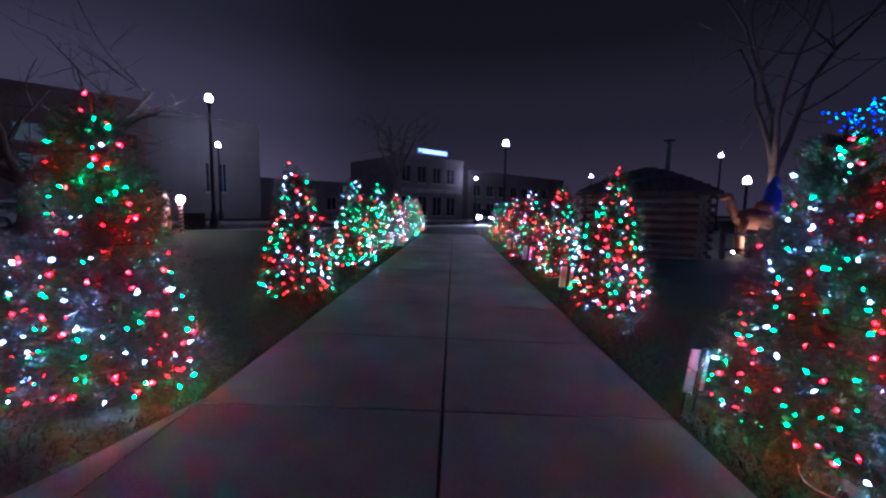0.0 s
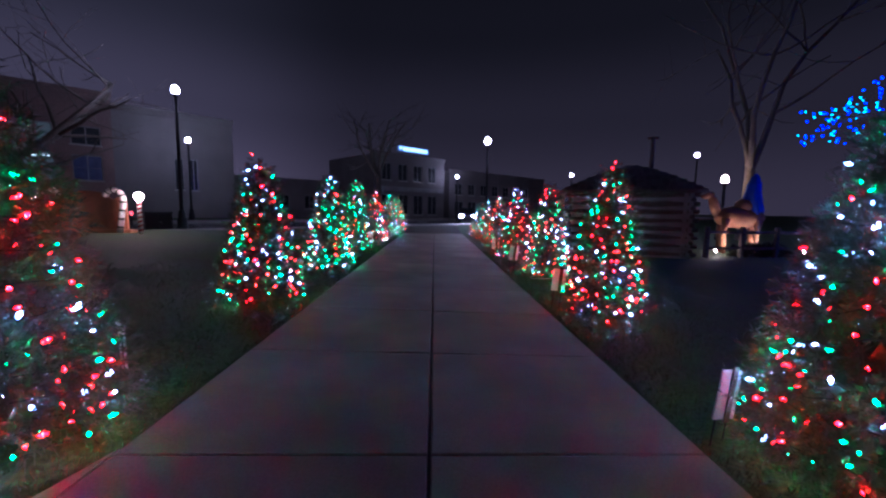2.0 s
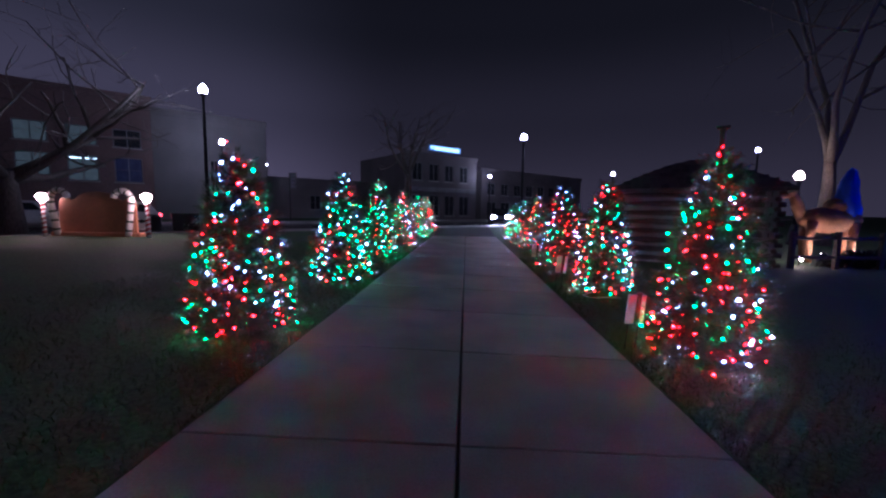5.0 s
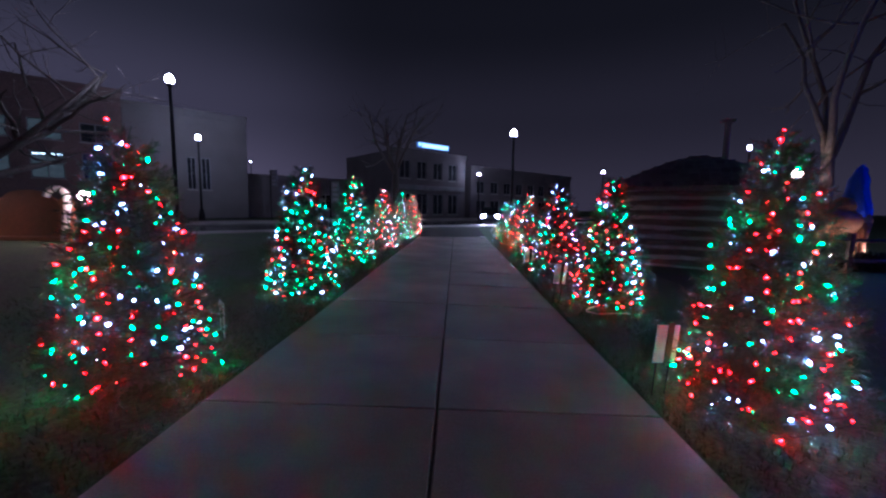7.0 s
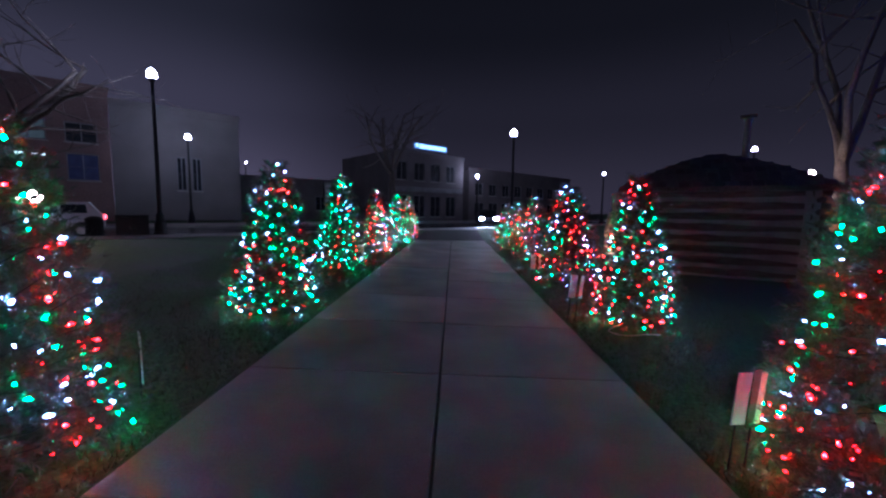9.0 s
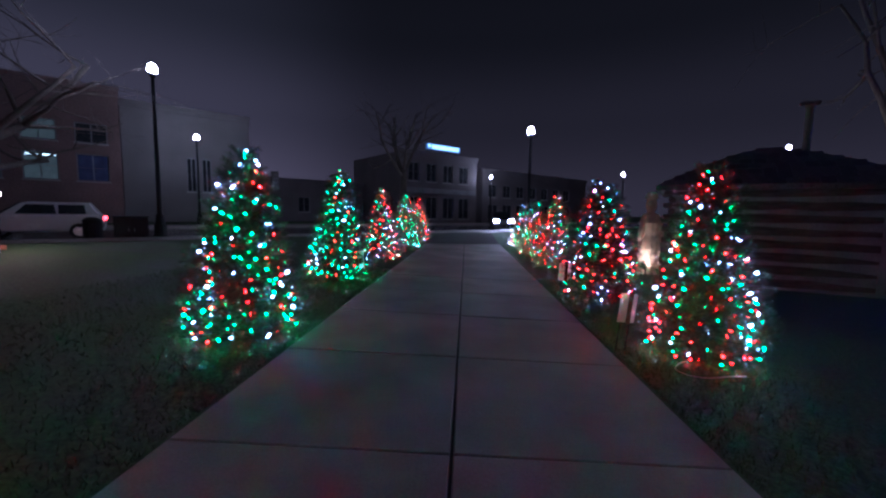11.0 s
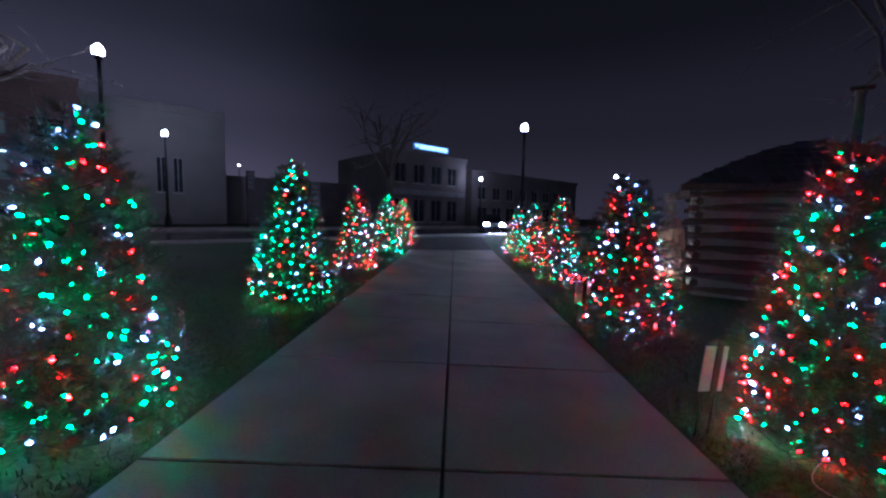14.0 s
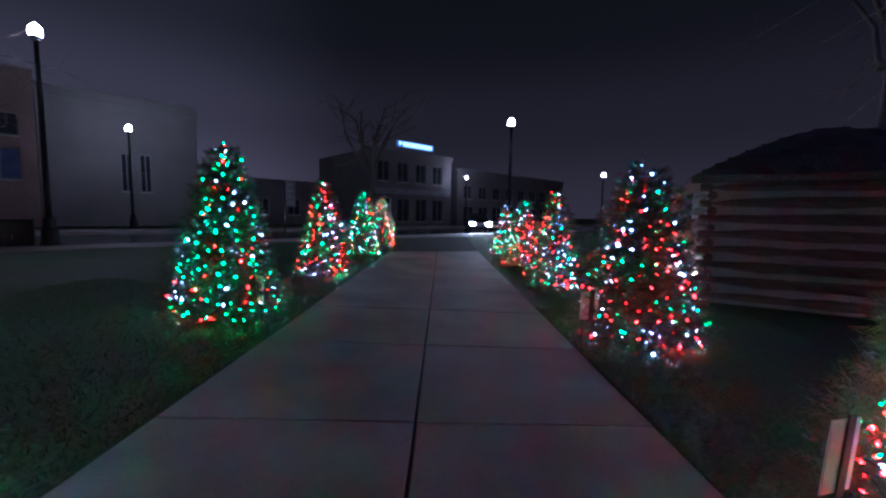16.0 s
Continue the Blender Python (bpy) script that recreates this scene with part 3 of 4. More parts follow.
bare_tree("bare_tree", 19.8, 25.6, 17, 4.4, 37, "large bare broadleaf tree in the dark park", 0.34, 0.36, limbs=4, depth=2)
bare_tree("bare_tree", -22.4, 20.7, 11.0, 3.0, 8, "wide leafless tree with low spreading limbs", 0.45, 1.6, limbs=7)
bare_tree("bare_tree", -6.3, 45.0, 12, 5.5, 14, "tall dark bare tree beside the street", 0.35, 0.5, depth=2)
blue_tree, blue_tips = bare_tree("bare_tree", 17.7, 14.2, 7.5, 3.8, 21, "small bare tree strung with blue lights", 0.2, 1.2)


def blue_lights():
    rng = random.Random(3)
    s = thing("string_lights", blue_tree.location.x, blue_tree.location.y, blue_tree.location.z, 0, "strings of blue and aqua bulbs in a bare tree", "string lights")
    tips = blue_tips[:]
    rng.shuffle(tips)
    for p in tips[:260]:
        for _ in range(3):
            c = rng.random()
            q = p + Vector((rng.gauss(0, 0.22), rng.gauss(0, 0.22), rng.gauss(0, 0.16)))
            put("bulb", BULB_ME["blue" if c < 0.62 else "aqua"], s, Matrix.LocRotScale(q, Euler((rng.uniform(0, 3), rng.uniform(0, 3), 0)), (1.45,) * 3))


blue_lights()

# ---- candy display on the lawn ----


def cane(x, y, z0, rz, flip, h=1.25):
    t = thing("candy_cane", x, y, z0, rz, "white candy cane with dark stripes leaning at the board", "decoration", "candy canes")
    r, bend = 0.078, 0.27
    pts = [(flip * 0.16 * (1 - i / 8), 0, 0.02 + (h - bend) * i / 8) for i in range(9)]
    pts += [(flip * (bend - bend * math.cos(a)), 0, h - bend + bend * math.sin(a)) for a in [math.pi * i / 10 for i in range(1, 10)]]
    part("rod", tube(pts, [r] * len(pts), 10), WHITE_PAINT, t, smooth=True)
    for i in range(1, len(pts) - 1, 2):
        p, q = Vector(pts[i]), Vector(pts[i + 1])
        part("stripe", tube([p, p.lerp(q, 0.5)], [r * 1.05] * 2, 10), DARK_GREEN, t)
    return t


def candy_lamp(x, y, z0, h=1.05):
    t = thing("candy_lamp", x, y, z0, 0, "red and white striped post with a glowing globe", "lamp post", "candy lamps")
    part("post", lathe([(0.055, 0), (0.055, h - 0.1)], 12), WHITE_PAINT, t, smooth=True)
    for i in range(7):
        zz = 0.06 + i * (h - 0.2) / 7
        b = bmesh.new()
        lo = [b.verts.new((0.058 * math.cos(a), 0.058 * math.sin(a), zz + 0.03 * math.cos(a))) for a in [2 * math.pi * k / 12 for k in range(12)]]
        hi = [b.verts.new((0.058 * math.cos(a), 0.058 * math.sin(a), zz + 0.065 + 0.03 * math.cos(a))) for a in [2 * math.pi * k / 12 for k in range(12)]]
        for k in range(12):
            b.faces.new((lo[k], lo[(k + 1) % 12], hi[(k + 1) % 12], hi[k]))
        part("stripe", b, RED_PAINT, t)
    part("globe", lathe([(0.058, h - 0.1), (0.09, h - 0.06), (0.118, h), (0.115, h + 0.05), (0.065, h + 0.10), (0.01, h + 0.12)], 14), CANDY_GLOBE, t, "glowing milky globe", smooth=True)
    return t


BX, BY = -8.9, 13.25
BZ = ground_z(BX - 1.5, BY)
candy_lamp(BX + 0.30, BY - 0.27, ground_z(BX, BY), 1.08)
candy_lamp(BX - 2.92, BY - 0.10, ground_z(BX - 2.92, BY), 1.08)


def board():
    t = thing("sleigh_board", BX - 1.48, BY + 0.1, BZ, 2, "orange-brown painted board with a scalloped top", "decoration")
    o = [(-1.12, 0.02), (1.12, 0.02), (1.1, 0.95), (1.02, 1.06), (0.86, 1.06), (0.74, 0.98)]
    o += [(0.62 * math.cos(a), 1.0 + 0.24 * math.sin(a)) for a in [math.pi * i / 12 for i in range(1, 12)]]
    o += [(-0.74, 0.98), (-0.86, 1.06), (-1.02, 1.06), (-1.1, 0.95)]
    bm = extruded(o, 0.06)
    part("panel", bm, ORANGE, t)
    part("plinth", boxes((-1.28, 1.28, -0.16, 0.16, -0.06, 0.1), bevel=0.02), ORANGE, t)


board()
cane(BX - 1.48 - 1.2, BY - 0.10, BZ, 0, 1, 1.27)
cane(BX - 1.48 + 1.2, BY - 0.10, BZ, 0, -1, 1.27)

# ---- statues and fence beside the cabin ----


def blob(bm, c, s, rot=(0, 0, 0), seg=12, mi=0):
    r = bmesh.ops.create_uvsphere(bm, u_segments=seg, v_segments=8, radius=1.0)["verts"]
    bmesh.ops.scale(bm, verts=r, vec=s)
    bmesh.ops.rotate(bm, verts=r, matrix=Euler(rot).to_matrix())
    bmesh.ops.translate(bm, verts=r, vec=c)
    for f in {f for v in r for f in v.link_faces}:
        f.material_index = mi


def camel_statue(x, y, rz):
    bm = bmesh.new()
    blob(bm, (0, 0, 1.35), (0.85, 0.36, 0.42))
    blob(bm, (-0.15, 0, 1.75), (0.34, 0.28, 0.3))
    blob(bm, (0.84, 0, 1.75), (0.17, 0.16, 0.5), (0, 0.32, 0))
    blob(bm, (1.10, 0, 2.16), (0.25, 0.12, 0.13), (0, 0.25, 0))
    for sx in (-0.55, 0.5):
        for sy in (-0.2, 0.2):
            tube([(sx, sy, 1.3), (sx + 0.04, sy, 0.7), (sx, sy, 0.0)], [0.15, 0.09, 0.08], 8, bm)
    n0 = len(bm.faces)
    rings = []
    for r, z, dx in ((0.30, 1.42, -0.42), (0.33, 1.65, -0.40), (0.29, 2.0, -0.36), (0.24, 2.3, -0.36), (0.22, 2.55, -0.38), (0.15, 2.72, -0.40), (0.12, 2.85, -0.42), (0.02, 2.96, -0.42)):
        rings.append([bm.verts.new((dx + r * (1 + 0.12 * math.sin(5 * a)) * math.cos(a), 0.86 * r * (1 + 0.12 * math.sin(5 * a)) * math.sin(a), z + 0.06 * math.sin(3 * a) * (r > 0.4)))
                      for a in [2 * math.pi * q / 20 for q in range(20)]])
    for a, b in zip(rings, rings[1:]):
        for q in range(20):
            bm.faces.new((a[q], a[(q + 1) % 20], b[(q + 1) % 20], b[q])).material_index = 1
    bm.faces.new(rings[0][::-1]).material_index = 1
    bm.faces.new(rings[-1]).material_index = 1
    me = bpy.data.meshes.new("camel_statue")
    bm.to_mesh(me)
    bm.free()
    me.materials.append(CAMEL)
    me.materials.append(BLUE_CLOTH)
    me.shade_smooth()
    ob = put("camel_statue", me, None, pose(x, y, ground_z(x, y), 0, 0, rz))
    ob.scale = (1.12,) * 3
    tagged(ob, "brown camel statue carrying a blue draped shape", "statue")


camel_statue(12.80, 17.4, 165)


def carved_statue(x, y):
    bm = lathe([(0.36, 0), (0.36, 0.25), (0.27, 0.3), (0.30, 0.75), (0.24, 1.15), (0.29, 1.5), (0.22, 1.75), (0.10, 1.82), (0.14, 1.92), (0.15, 2.05), (0.11, 2.2), (0.18, 2.22), (0.15, 2.38), (0.02, 2.42)], 14)
    blob(bm, (-0.26, -0.08, 1.3), (0.09, 0.1, 0.36), (0, 0.2, 0))
    blob(bm, (0.26, -0.08, 1.3), (0.09, 0.1, 0.36), (0, -0.2, 0))
    ob = part("carved_statue", bm, CARVED, None, m=pose(x, y, ground_z(x, y) - 0.02))
    tagged(ob, "pale carved wooden statue on a round base", "statue")


carved_statue(5.5, 18.15)


def fence(x0, y0, x1, y1, n=4):
    t = thing("rail_fence", x0, y0, -0.2, math.degrees(math.atan2(y1 - y0, x1 - x0)), "dark wooden rail fence on the lawn", "fence")
    L = math.hypot(x1 - x0, y1 - y0)
    for i in range(n + 1):
        part("post", boxes((L * i / n - 0.07, L * i / n + 0.07, -0.07, 0.07, -0.1, 1.15), bevel=0.02), LOG, t)
    for zz in (0.35, 0.95):
        for i in range(n):
            part("rail", tube([(L * i / n, 0, zz), (L * (i + 0.5) / n, 0.01, zz - 0.02), (L * (i + 1) / n, 0, zz)], [0.055] * 3, 8), LOG, t)


fence(10.2, 15.6, 15.8, 15.9)


def spot(x, y, rz, s=1.0):
    z0 = ground_z(x, y)
    t = thing("ground_spotlight", x, y, z0, rz, "small lit spotlight on a ground spike", "spotlight", "ground spotlights")
    part("spike", boxes((-0.015, 0.015, -0.015, 0.015, -0.1, 0.25)), IRON, t)
    part("housing", lathe([(0.05, 0), (0.09, 0.04), (0.10, 0.16)], 12), IRON, t, m=pose(0, 0, 0.28, 60, 0, 0))
    part("lens", lathe([(0.085, 0.161), (0.085, 0.17), (0.05, 0.182)], 12), SPOT, t, m=pose(0, 0, 0.28, 60, 0, 0))
    t.scale = (s,) * 3


# the three with rz 165 to 195 are added to brighten the statues
for x, y, rz, sc in ((11.2, 16.5, 0, 0.55), (12.1, 16.55, 192, 1), (13.5, 16.55, 165, 1), (14.7, 16.4, 10, 0.55), (6.1, 19.2, 0, 0.6), (5.2, 17.6, 195, 0.8), (6.07, 18.30, 8, 1.0)):
    spot(x, y, rz, sc)

# ---- shrubs ----


def shrub(x, y, rx, ry, h, seed, label):
    rng = np.random.default_rng(seed)
    tris = []
    for _ in range(2200):
        a, q = rng.random() * 2 * np.pi, rng.random()
        r = 0.75 + 0.3 * rng.random() + 0.1 * math.sin(4 * a)
        c = np.array([rx * math.cos(a) * math.sqrt(1 - q * q) * r, ry * math.sin(a) * math.sqrt(1 - q * q) * r, h * q * r])
        d, e = rng.normal(0, 0.07, 3), rng.normal(0, 0.07, 3)
        tris.append((c, c + d, c + e))
    v = np.array(tris).reshape(-1, 3)
    me = raw("foliage", v.tolist(), np.arange(len(v)).reshape(-1, 3).tolist(), HEDGE)
    t = thing("shrub", x, y, ground_z(x, y) - 0.02, 0, label, "shrub")
    put("foliage", me, t)
    part("stem", tube([(0, 0, -0.05), (0.02, 0, h * 0.6)], [0.04, 0.02], 6), BARK, t)


shrub(12.8, 16.15, 1.3, 0.3, 0.5, 1, "low dark rounded shrub beside a fence")

# ---- buildings ----


def wall_with_openings(length, height, thick, holes):
    """A wall in x and z, its front at y = 0, with rectangular openings."""
    xs = sorted({0.0, length, *[h[0] for h in holes], *[h[1] for h in holes]})
    zs = sorted({0.0, height, *[h[2] for h in holes], *[h[3] for h in holes]})
    bm = bmesh.new()
    for i in range(len(xs) - 1):
        for j in range(len(zs) - 1):
            cx, cz = (xs[i] + xs[i + 1]) / 2, (zs[j] + zs[j + 1]) / 2
            if any(h[0] < cx < h[1] and h[2] < cz < h[3] for h in holes):
                continue
            box(bm, xs[i], xs[i + 1], 0, thick, zs[j], zs[j + 1])
    bmesh.ops.remove_doubles(bm, verts=bm.verts, dist=0.0005)
    return bm


def window(parent, h, panes=2, rows=2, glass=GLASS_DARK, tube_at=None):
    w = thing("window")
    w.parent = parent
    x0, x1, z0, z1 = h[:4]
    f = 0.07
    part("window_frame", boxes((x0, x1, 0.06, 0.16, z0, z0 + f), (x0, x1, 0.06, 0.16, z1 - f, z1), (x0, x0 + f, 0.06, 0.16, z0 + f, z1 - f), (x1 - f, x1, 0.06, 0.16, z0 + f, z1 - f),
                               *[((x0 + (x1 - x0) * i / panes) - 0.04, (x0 + (x1 - x0) * i / panes) + 0.04, 0.07, 0.15, z0 + f, z1 - f) for i in range(1, panes)]), FRAME_GREY, w)
    part("window_sill", boxes((x0 - 0.08, x1 + 0.08, -0.09, 0.06, z0 - 0.1, z0 - 0.005)), KERB, w)
    for i in range(panes):
        for j in range(rows):
            a, b = x0 + f + (x1 - x0 - 2 * f) * i / panes, x0 + f + (x1 - x0 - 2 * f) * (i + 1) / panes
            c, d = z0 + f + (z1 - z0 - 2 * f) * j / rows, z0 + f + (z1 - z0 - 2 * f) * (j + 1) / rows
            part("pane", boxes((a + 0.015, b - 0.015, 0.1, 0.115, c + 0.015, d - 0.015)), glass, w)
    if tube_at:
        for a in tube_at:
            part("ceiling_tube", boxes((x0 + 0.1 + (x1 - x0) * a, x0 + (x1 - x0) * (a + 0.42), 0.085, 0.099, z1 - 0.32, z1 - 0.22)), TUBE, w, "lit fluorescent tube behind the glass")


def building(s0, length, d, height, depth, wall_mat, holes, label, z0=0.09):
    x, y = street(s0, d)
    t = thing("building", x, y, z0, math.degrees(STREET), label, "building")
    part("front_wall", wall_with_openings(length, height, 0.35, [h[:4] for h in holes]), wall_mat, t)
    part("side_wall", boxes((0, 0.35, 0.352, depth, 0, height)), wall_mat, t)
    part("side_wall", boxes((length - 0.35, length, 0.352, depth, 0, height)), wall_mat, t)
    part("rear_wall", boxes((0.352, length - 0.352, depth - 0.35, depth, 0, height)), wall_mat, t)
    part("roof", boxes((0.36, length - 0.36, 0.36, depth - 0.36, height - 0.5, height - 0.3)), SHINGLE, t)
    part("floor_slab", boxes((0.36, length - 0.36, 0.36, depth - 0.36, 0.0, 0.12)), KERB, t)
    part("cornice", boxes((-0.12, length + 0.12, -0.16, 0.2, height + 0.002, height + 0.28), (-0.06, length + 0.06, -0.09, -0.004, height - 0.35, height)), wall_mat, t)
    for h in holes:
        opt = h[4] if len(h) > 4 else {}
        window(t, h, **opt)
    return t


# brick hall with school-like windows
LIT = {"glass": GLASS_LIT, "tube_at": (0.03, 0.52)}
HALF_LIT = {"glass": GLASS_LIT}
BLUE_PANE = {"glass": GLASS_BLUE}
h1 = []
for i in range(12):
    a = 37.6 - i * 3.05
    opt_low = LIT if i in (1, 6) else HALF_LIT if i in (2, 5) else BLUE_PANE if i in (0, 3) else {}
    opt_up = HALF_LIT if i in (1, 2) else {}
    h1.append((a, a + 2.0, 3.4, 5.6, opt_low))
    h1.append((a, a + 2.0, 6.5, 8.1, opt_up))
building(-45.0, 40.4, 21.0, 11.0, 12, BRICK_RED, h1, "two-storey red brick building with tall paned windows")
# pale plain block next to it
h2 = [(4.7, 5.5, 2.9, 6.1, {}), (5.95, 6.75, 2.9, 6.1, {})]
building(-4.55, 10.2, 22.0, 10.4, 12, STUCCO, h2, "plain grey stuccoed building with two narrow windows")
# low block set back between the two
building(6.0, 13.6, 24.0, 4.7, 9, BRICK_DARK, [(5.2, 6.6, 1.1, 2.9, {}), (8.6, 10.0, 1.1, 2.9, {})], "low dark brick building set back from the street")
# far corner building with the lit rooftop sign
h3 = []
for i in range(4):
    a = 1.1 + i * 2.6
    h3.append((a, a + 1.5, 5.0, 7.2, {}))
    h3.append((a, a + 1.7, 0.5, 3.2, {}))
sign_house = building(20.0, 12.0, 15.6, 8.25, 12, BRICK_DARK, h3, "dark brick corner building with a lit rooftop sign")
part("shop_fascia", boxes((0.3, 11.7, -0.22, -0.005, 3.6, 4.2), bevel=0.02), FRAME_GREY, sign_house, "pale band above the shop fronts")
h4 = [(1.2 + i * 3, 2.8 + i * 3, 3.6, 5.4, {}) for i in range(7)] + [(1.2 + i * 3, 3.2 + i * 3, 0.5, 2.6, {}) for i in range(7)]
building(34.0, 26.0, 16.5, 7.2, 12, BRICK_DARK, h4, "low dark brick row of shops beyond the street")


def roof_sign():
    x, y = street(23.5, 15.3)
    t = thing("roof_sign", x, y, 8.62, math.degrees(STREET), "long glowing blue-white rooftop sign", "sign")
    L = 5.2
    for i in range(4):
        part("post", boxes((0.3 + i * 1.5, 0.38 + i * 1.5, 0.16, 0.24, -0.02, 0.5)), IRON, t)
    part("box", boxes((0, L, 0, 0.22, 0.32, 0.98), bevel=0.02), NEON_PALE, t, "dim blue glowing sign box")
    rng = random.Random(2)
    a = 0.75
    while a < L - 0.3:
        w = rng.uniform(0.16, 0.34)
        part("letter_bar", boxes((a, a + w, -0.03, -0.004, 0.42, 0.88)), NEON_BLUE, t, "bright unreadable letter")
        a += w + 0.07
    part("emblem", lathe([(0.2, 0), (0.2, 0.03)], 14), NEON_BLUE, t, m=pose(0.35, -0.004, 0.72, 90, 0, 0))


roof_sign()


def blade_sign(x, y, z0, h):
    t = thing("blade_sign", x, y, z0, 8, "narrow white sign board on a pole", "sign")
    part("pole", lathe([(0.05, -0.1), (0.05, h)], 10), IRON, t)
    part("board", boxes((0.06, 0.62, -0.03, 0.03, h - 1.5, h), bevel=0.01), FRAME_GREY, t)
    for i in range(4):
        part("letter_bar", boxes((0.16, 0.52, -0.042, -0.033, h - 0.36 - i * 0.34, h - 0.14 - i * 0.34)), PRINT, t)


blade_sign(-16.7, 38.8, 0.09, 4.6)
blade_sign(-9.0, 32.0, 0.09, 3.2)

# ---- vehicles ----


def suv(x, y, rz, paint, label, heads=False, tails=False):
    t = thing("suv", x, y, -0.05, rz, label, "car")
    lower = [(-2.25, 0.35), (2.2, 0.35), (2.28, 0.6), (2.22, 0.95), (1.2, 1.08), (-2.2, 1.12), (-2.3, 0.7)]
    b = extruded(lower, 1.84)
    bmesh.ops.bevel(b, geom=b.edges[:], offset=0.07, segments=2, affect="EDGES", profile=0.6)
    part("body", b, paint, t, smooth=False)
    cab = [(1.15, 1.06), (0.45, 1.62), (0.2, 1.68), (-1.75, 1.68), (-2.15, 1.1)]
    b = extruded(cab, 1.62)
    for v in b.verts:
        if v.co.z > 1.4:
            v.co.y *= 0.86
    bmesh.ops.bevel(b, geom=b.edges[:], offset=0.05, segments=2, affect="EDGES", profile=0.6)
    part("cabin", b, paint, t)
    for sy in (-1, 1):
        for a, c in ((-1.65, -0.72), (-0.64, 0.3)):
            g = bmesh.new()
            vs = [g.verts.new(p) for p in ((a, sy * 0.815, 1.14), (c + (0.35 if c > 0 else 0), sy * 0.815, 1.14), (c, sy * 0.735, 1.56), (a + 0.05, sy * 0.735, 1.56))]
            f = g.faces.new(vs if sy < 0 else vs[::-1])
            ex = bmesh.ops.extrude_face_region(g, geom=[f])["geom"]
            bmesh.ops.translate(g, verts=[q for q in ex if isinstance(q, bmesh.types.BMVert)], vec=(0, sy * 0.012, 0))
            part("side_window", g, GLASS_DARK, t)
    g = bmesh.new()
    vs = [g.verts.new(p) for p in ((1.14, -0.74, 1.1), (1.14, 0.74, 1.1), (0.5, 0.64, 1.61), (0.5, -0.64, 1.61))]
    f = g.faces.new(vs)
    ex = bmesh.ops.extrude_face_region(g, geom=[f])["geom"]
    bmesh.ops.translate(g, verts=[q for q in ex if isinstance(q, bmesh.types.BMVert)], vec=(0.03, 0, 0.03))
    part("windscreen", g, GLASS_DARK, t)
    for sx in (-1.4, 1.4):
        for sy in (-0.86, 0.86):
            wh = thing("wheel", sx, sy, 0.36)
            wh.parent = t
            part("tyre", lathe([(0.24, -0.11), (0.34, -0.11), (0.36, -0.06), (0.36, 0.06), (0.34, 0.11), (0.24, 0.11)], 20), RUBBER, wh, m=pose(0, 0, 0, 90, 0, 0))
            part("rim", lathe([(0.2, -0.115), (0.23, -0.12), (0.235, 0.12), (0.2, 0.115)], 14), STEEL, wh, m=pose(0, 0, 0, 90, 0, 0))
    for sy in (-0.68, 0.68):
        part("headlight", boxes((2.2, 2.295, sy - 0.18, sy + 0.18, 0.70, 0.92), bevel=0.03), HEAD if heads else STEEL, t, "headlight")
        part("tail_light", boxes((-2.32, -2.24, sy - 0.14, sy + 0.14, 0.85, 1.05), bevel=0.02), TAIL if tails else RED_PAINT, t, "red tail light")
    part("grille", boxes((2.24, 2.3, -0.45, 0.45, 0.5, 0.7), bevel=0.02), IRON, t)
    return t


suv(3.4, 43.5, math.degrees(math.atan2(-40.0, -3.6)) + 6, CAR_DARK, "dark car with bright headlights on the wet street", heads=True)
suv(-26.3, 24.7, math.degrees(STREET), CAR_WHITE, "white car parked across the street")
suv(-19.5, 22.95, math.degrees(STREET) - 180, CAR_WHITE, "white car standing at the kerb with red tail lights", tails=True)

# ---- bins near the corner lamp ----


def bin_(x, y):
    t = thing("litter_bin", x, y, ground_z(x, y) - 0.01, 20, "dark steel litter bin beside a lamp post", "bin")
    part("body", lathe([(0.28, 0), (0.30, 0.06), (0.33, 0.85), (0.35, 0.9)], 16), BIN, t)
    part("lid", lathe([(0.36, 0.9), (0.34, 0.98), (0.2, 1.08), (0.12, 1.1)], 16), BIN, t)
    for i in range(16):
        a = 2 * math.pi * i / 16
        part("slat", boxes((0.325, 0.345, -0.03, 0.03, 0.08, 0.84)), BIN, t, m=pose(0, 0, 0, 0, 0, math.degrees(a)))


bin_(-16.9, 22.9)


def cabinet(x, y, rz):
    t = thing("utility_cabinet", x, y, ground_z(x, y) - 0.01, rz, "dark steel utility cabinet beside the street lamp", "cabinet")
    part("body", boxes((-0.62, 0.62, -0.32, 0.32, 0.06, 1.12), bevel=0.02), BIN, t)
    part("base", boxes((-0.68, 0.68, -0.38, 0.38, -0.05, 0.06), bevel=0.01), KERB, t)
    part("top", boxes((-0.66, 0.66, -0.36, 0.36, 1.122, 1.18), bevel=0.02), BIN, t)
    for sx in (-0.3, 0.3):
        d = part("door", boxes((sx - 0.285, sx + 0.285, -0.345, -0.322, 0.12, 1.06), bevel=0.006), BIN, t)
        part("handle", boxes((sx - 0.2 * (sx > 0) + 0.2 * (sx < 0) - 0.015, sx - 0.2 * (sx > 0) + 0.2 * (sx < 0) + 0.015, -0.37, -0.347, 0.5, 0.66), bevel=0.004), STEEL, d, "small steel handle")


cabinet(-15.35, 23.25, 42)

# ---- grass blades ----


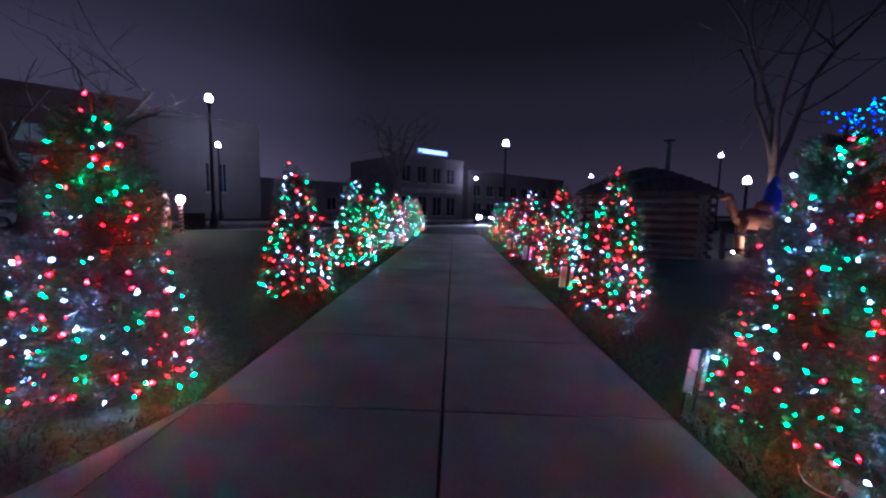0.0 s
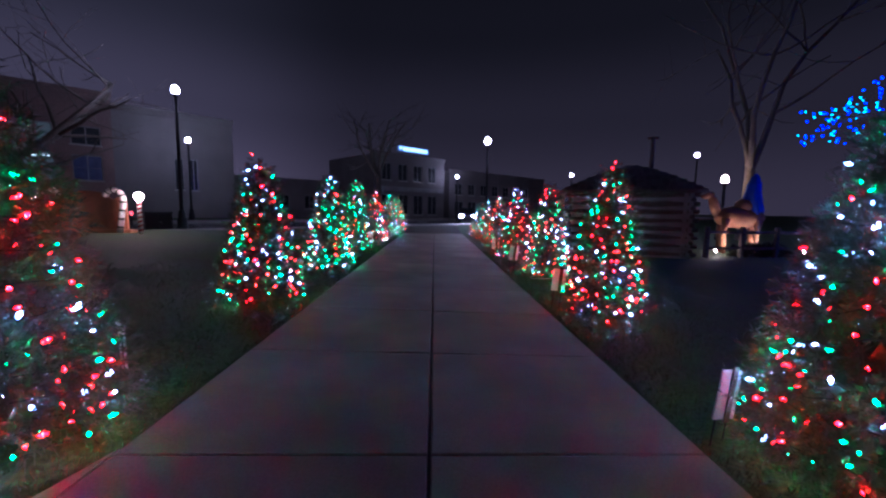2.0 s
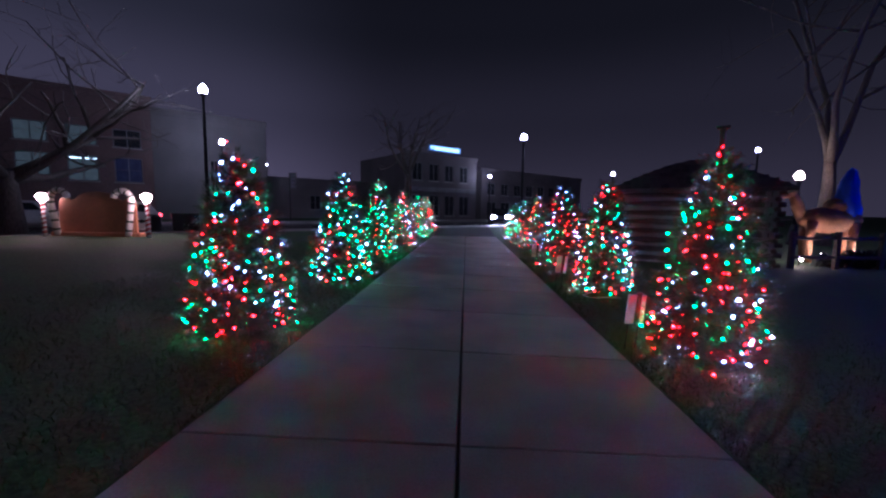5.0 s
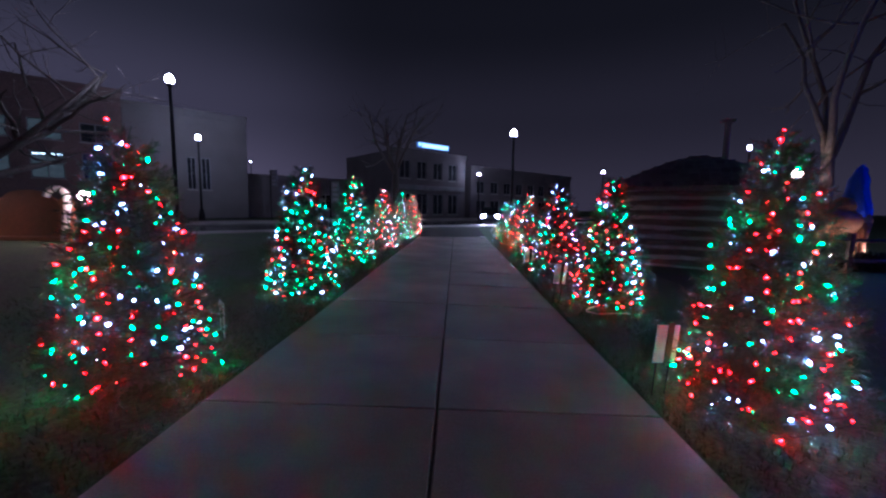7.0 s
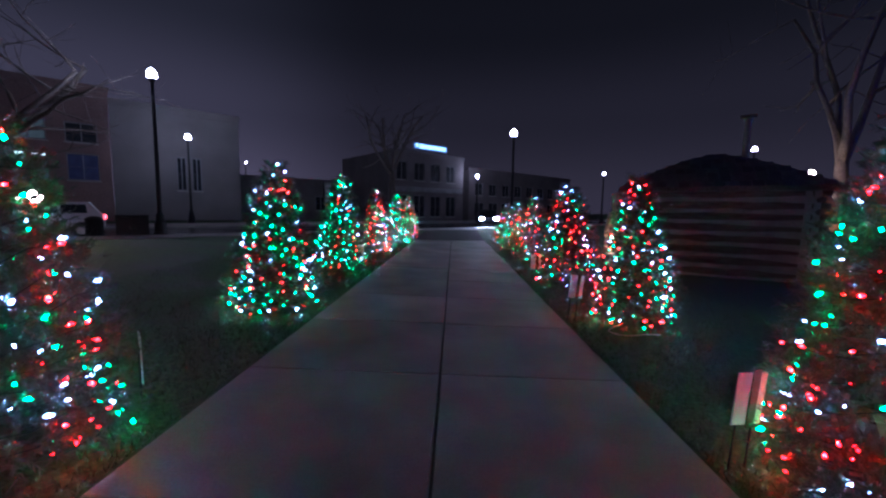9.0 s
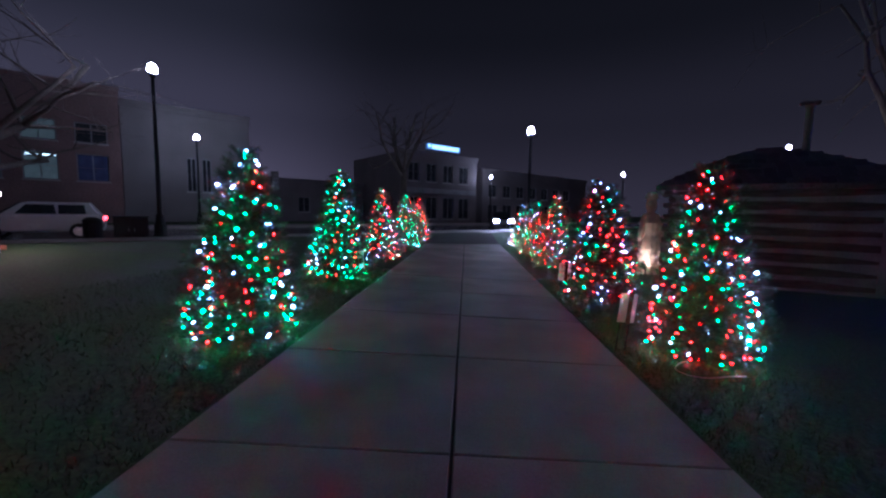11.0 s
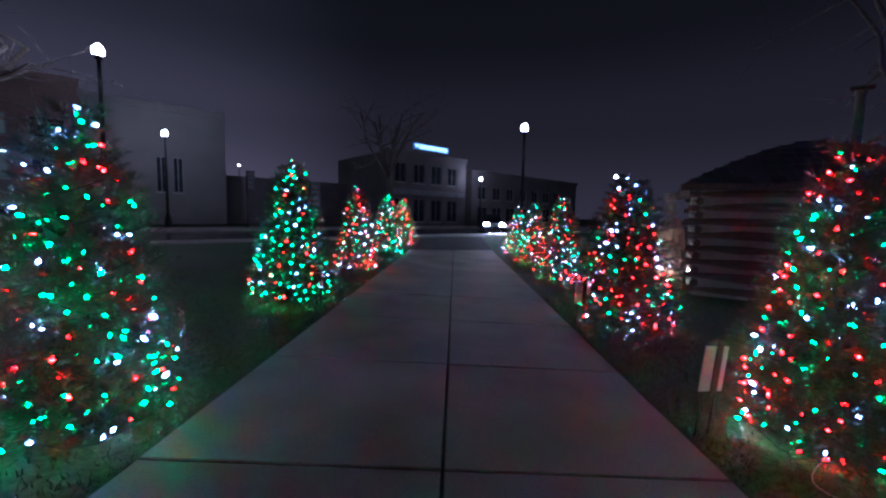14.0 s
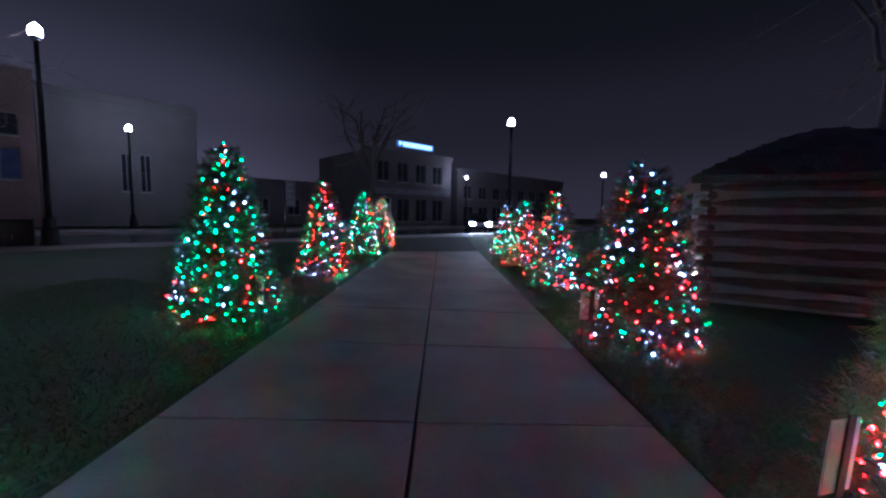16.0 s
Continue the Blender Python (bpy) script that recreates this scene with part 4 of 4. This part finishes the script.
def grass(seed, n, x0, x1, y0, y1, label):
    rng = np.random.default_rng(seed)
    v = []
    for _ in range(n):
        f = rng.random() ** 1.5
        x = x0 + (x1 - x0) * f
        y = y0 + (y1 - y0) * rng.random()
        if x < 0 and y < 3.72 and x > -HALF - 0.24 * (3.72 - y) - 0.08 * (3.72 - y) ** 2:
            continue
        z = ground_z(x, y)
        if abs(x) < HALF + 0.68:
            z = max(z, walk_z(math.copysign(HALF, x), y) - 0.02)
        a = rng.random() * 6.283
        h = 0.018 + 0.035 * rng.random()
        w = 0.004
        l = rng.normal(0, 0.022, 2)
        v += [(x - w * math.cos(a), y - w * math.sin(a), z - 0.006), (x + w * math.cos(a), y + w * math.sin(a), z - 0.006), (x + l[0], y + l[1], z + h)]
    me = raw("grass", v, np.arange(len(v)).reshape(-1, 3).tolist(), BLADE)
    tagged(put("grass", me), label, "grass", kind="stuff")


grass(1, 26000, -HALF + 0.0 - 0.01, -5.5, 1.0, 16.0, "short dark grass blades beside the walk")
grass(2, 26000, HALF + 0.01, 5.5, 1.0, 16.0, "short dark grass blades beside the walk")

# ---- the concrete walk, slab by slab ----
bed_v, bed_f = [], []
rows = [-8 + i * 1.0 for i in range(43)]
for y in rows:
    for x in (-HALF, 0, HALF):
        yy = min(y, SY + ((x - SX) * UY - 2.02) / UX)
        bed_v.append((x, yy, walk_z(x, yy) - 0.022))
for j in range(len(rows) - 1):
    for i in range(2):
        bed_f.append((j * 3 + i, j * 3 + i + 1, (j + 1) * 3 + i + 1, (j + 1) * 3 + i))
walkway = tagged(put("walkway", raw("walkway", bed_v, bed_f, JOINT)), "damp concrete walkway of square slabs with dark joints", "walkway", kind="structure")


def slab_mesh(x0, x1):
    """One slab with eased edges, cut askew like its neighbours."""
    g, c, dn = 0.006, 0.008, 0.05
    x0, x1 = x0 + 0.005 * (x0 == 0), x1 - 0.005 * (x1 == 0)
    bm = bmesh.new()
    ring = []
    for inset, drop in ((0, dn), (0, c), (c, 0)):
        r = []
        for x, y in ((x0 + g + inset, g + inset), (x1 - g - inset, g + inset), (x1 - g - inset, SLAB - g - inset), (x0 + g + inset, SLAB - g - inset)):
            r.append(bm.verts.new((x, y + SKEW * x, CROSS * (x + HALF) - drop)))
        ring.append(r)
    for a, b in zip(ring, ring[1:]):
        for i in range(4):
            bm.faces.new((a[i], a[(i + 1) % 4], b[(i + 1) % 4], b[i]))
    bm.faces.new(ring[-1])
    me = bpy.data.meshes.new("slab")
    bm.to_mesh(me)
    bm.free()
    me.materials.append(CONCRETE)
    return me


slabs = (slab_mesh(-HALF, 0), slab_mesh(0, HALF))
rng_s = random.Random(6)
for j in range(-6, 18):
    for k in range(2):
        y = 3.76 + j * SLAB
        put("slab", slabs[k], walkway, pose(0, y, rng_s.uniform(-0.004, 0.003), rng_s.uniform(-0.06, 0.06), rng_s.uniform(-0.05, 0.05), 0))
# the last stretch, where the walk meets the street's pavement
end_v, end_f = [], []
ys = [3.76 + 18 * SLAB + 0.12 + i * 0.4 for i in range(14)]
for y in ys:
    for x in (-HALF, HALF):
        yy = min(y, SY + ((x - SX) * UY - 2.02) / UX)
        end_v.append((x, yy, walk_z(x, yy)))
for j in range(len(ys) - 1):
    end_f.append((j * 2, j * 2 + 1, j * 2 + 3, j * 2 + 2))
tagged(put("walkway_end", raw("walkway_end", end_v, end_f, CONCRETE)), "damp concrete apron where the walk meets the pavement", "walkway", kind="structure")

# where another walk joins, beside the start
ap = [(-HALF + 0.0065, 3.7), (-2.02, 2.9), (-2.28, 2.2), (-2.75, 1.2), (-4.2, -0.4), (-9.0, -2.2), (-9.0, -5.0), (-HALF + 0.0065, -5.0)]
bm = bmesh.new()
hi = [bm.verts.new((x, y, 0.006 + CROSS * (max(x, -4.5) + HALF) + (0.05 if x < -3 else 0.012 if x < -2 else 0.0))) for x, y in ap]
lo = [bm.verts.new((v.co.x, v.co.y, v.co.z - 0.08)) for v in hi]
bm.faces.new(hi)
for i in range(len(hi)):
    bm.faces.new((hi[i], lo[i], lo[(i + 1) % len(hi)], hi[(i + 1) % len(hi)]))
bmesh.ops.recalc_face_normals(bm, faces=bm.faces)
tagged(part("walkway_apron", bm, CONCRETE), "damp concrete apron joining the walkway from the lawn", "walkway", kind="structure")
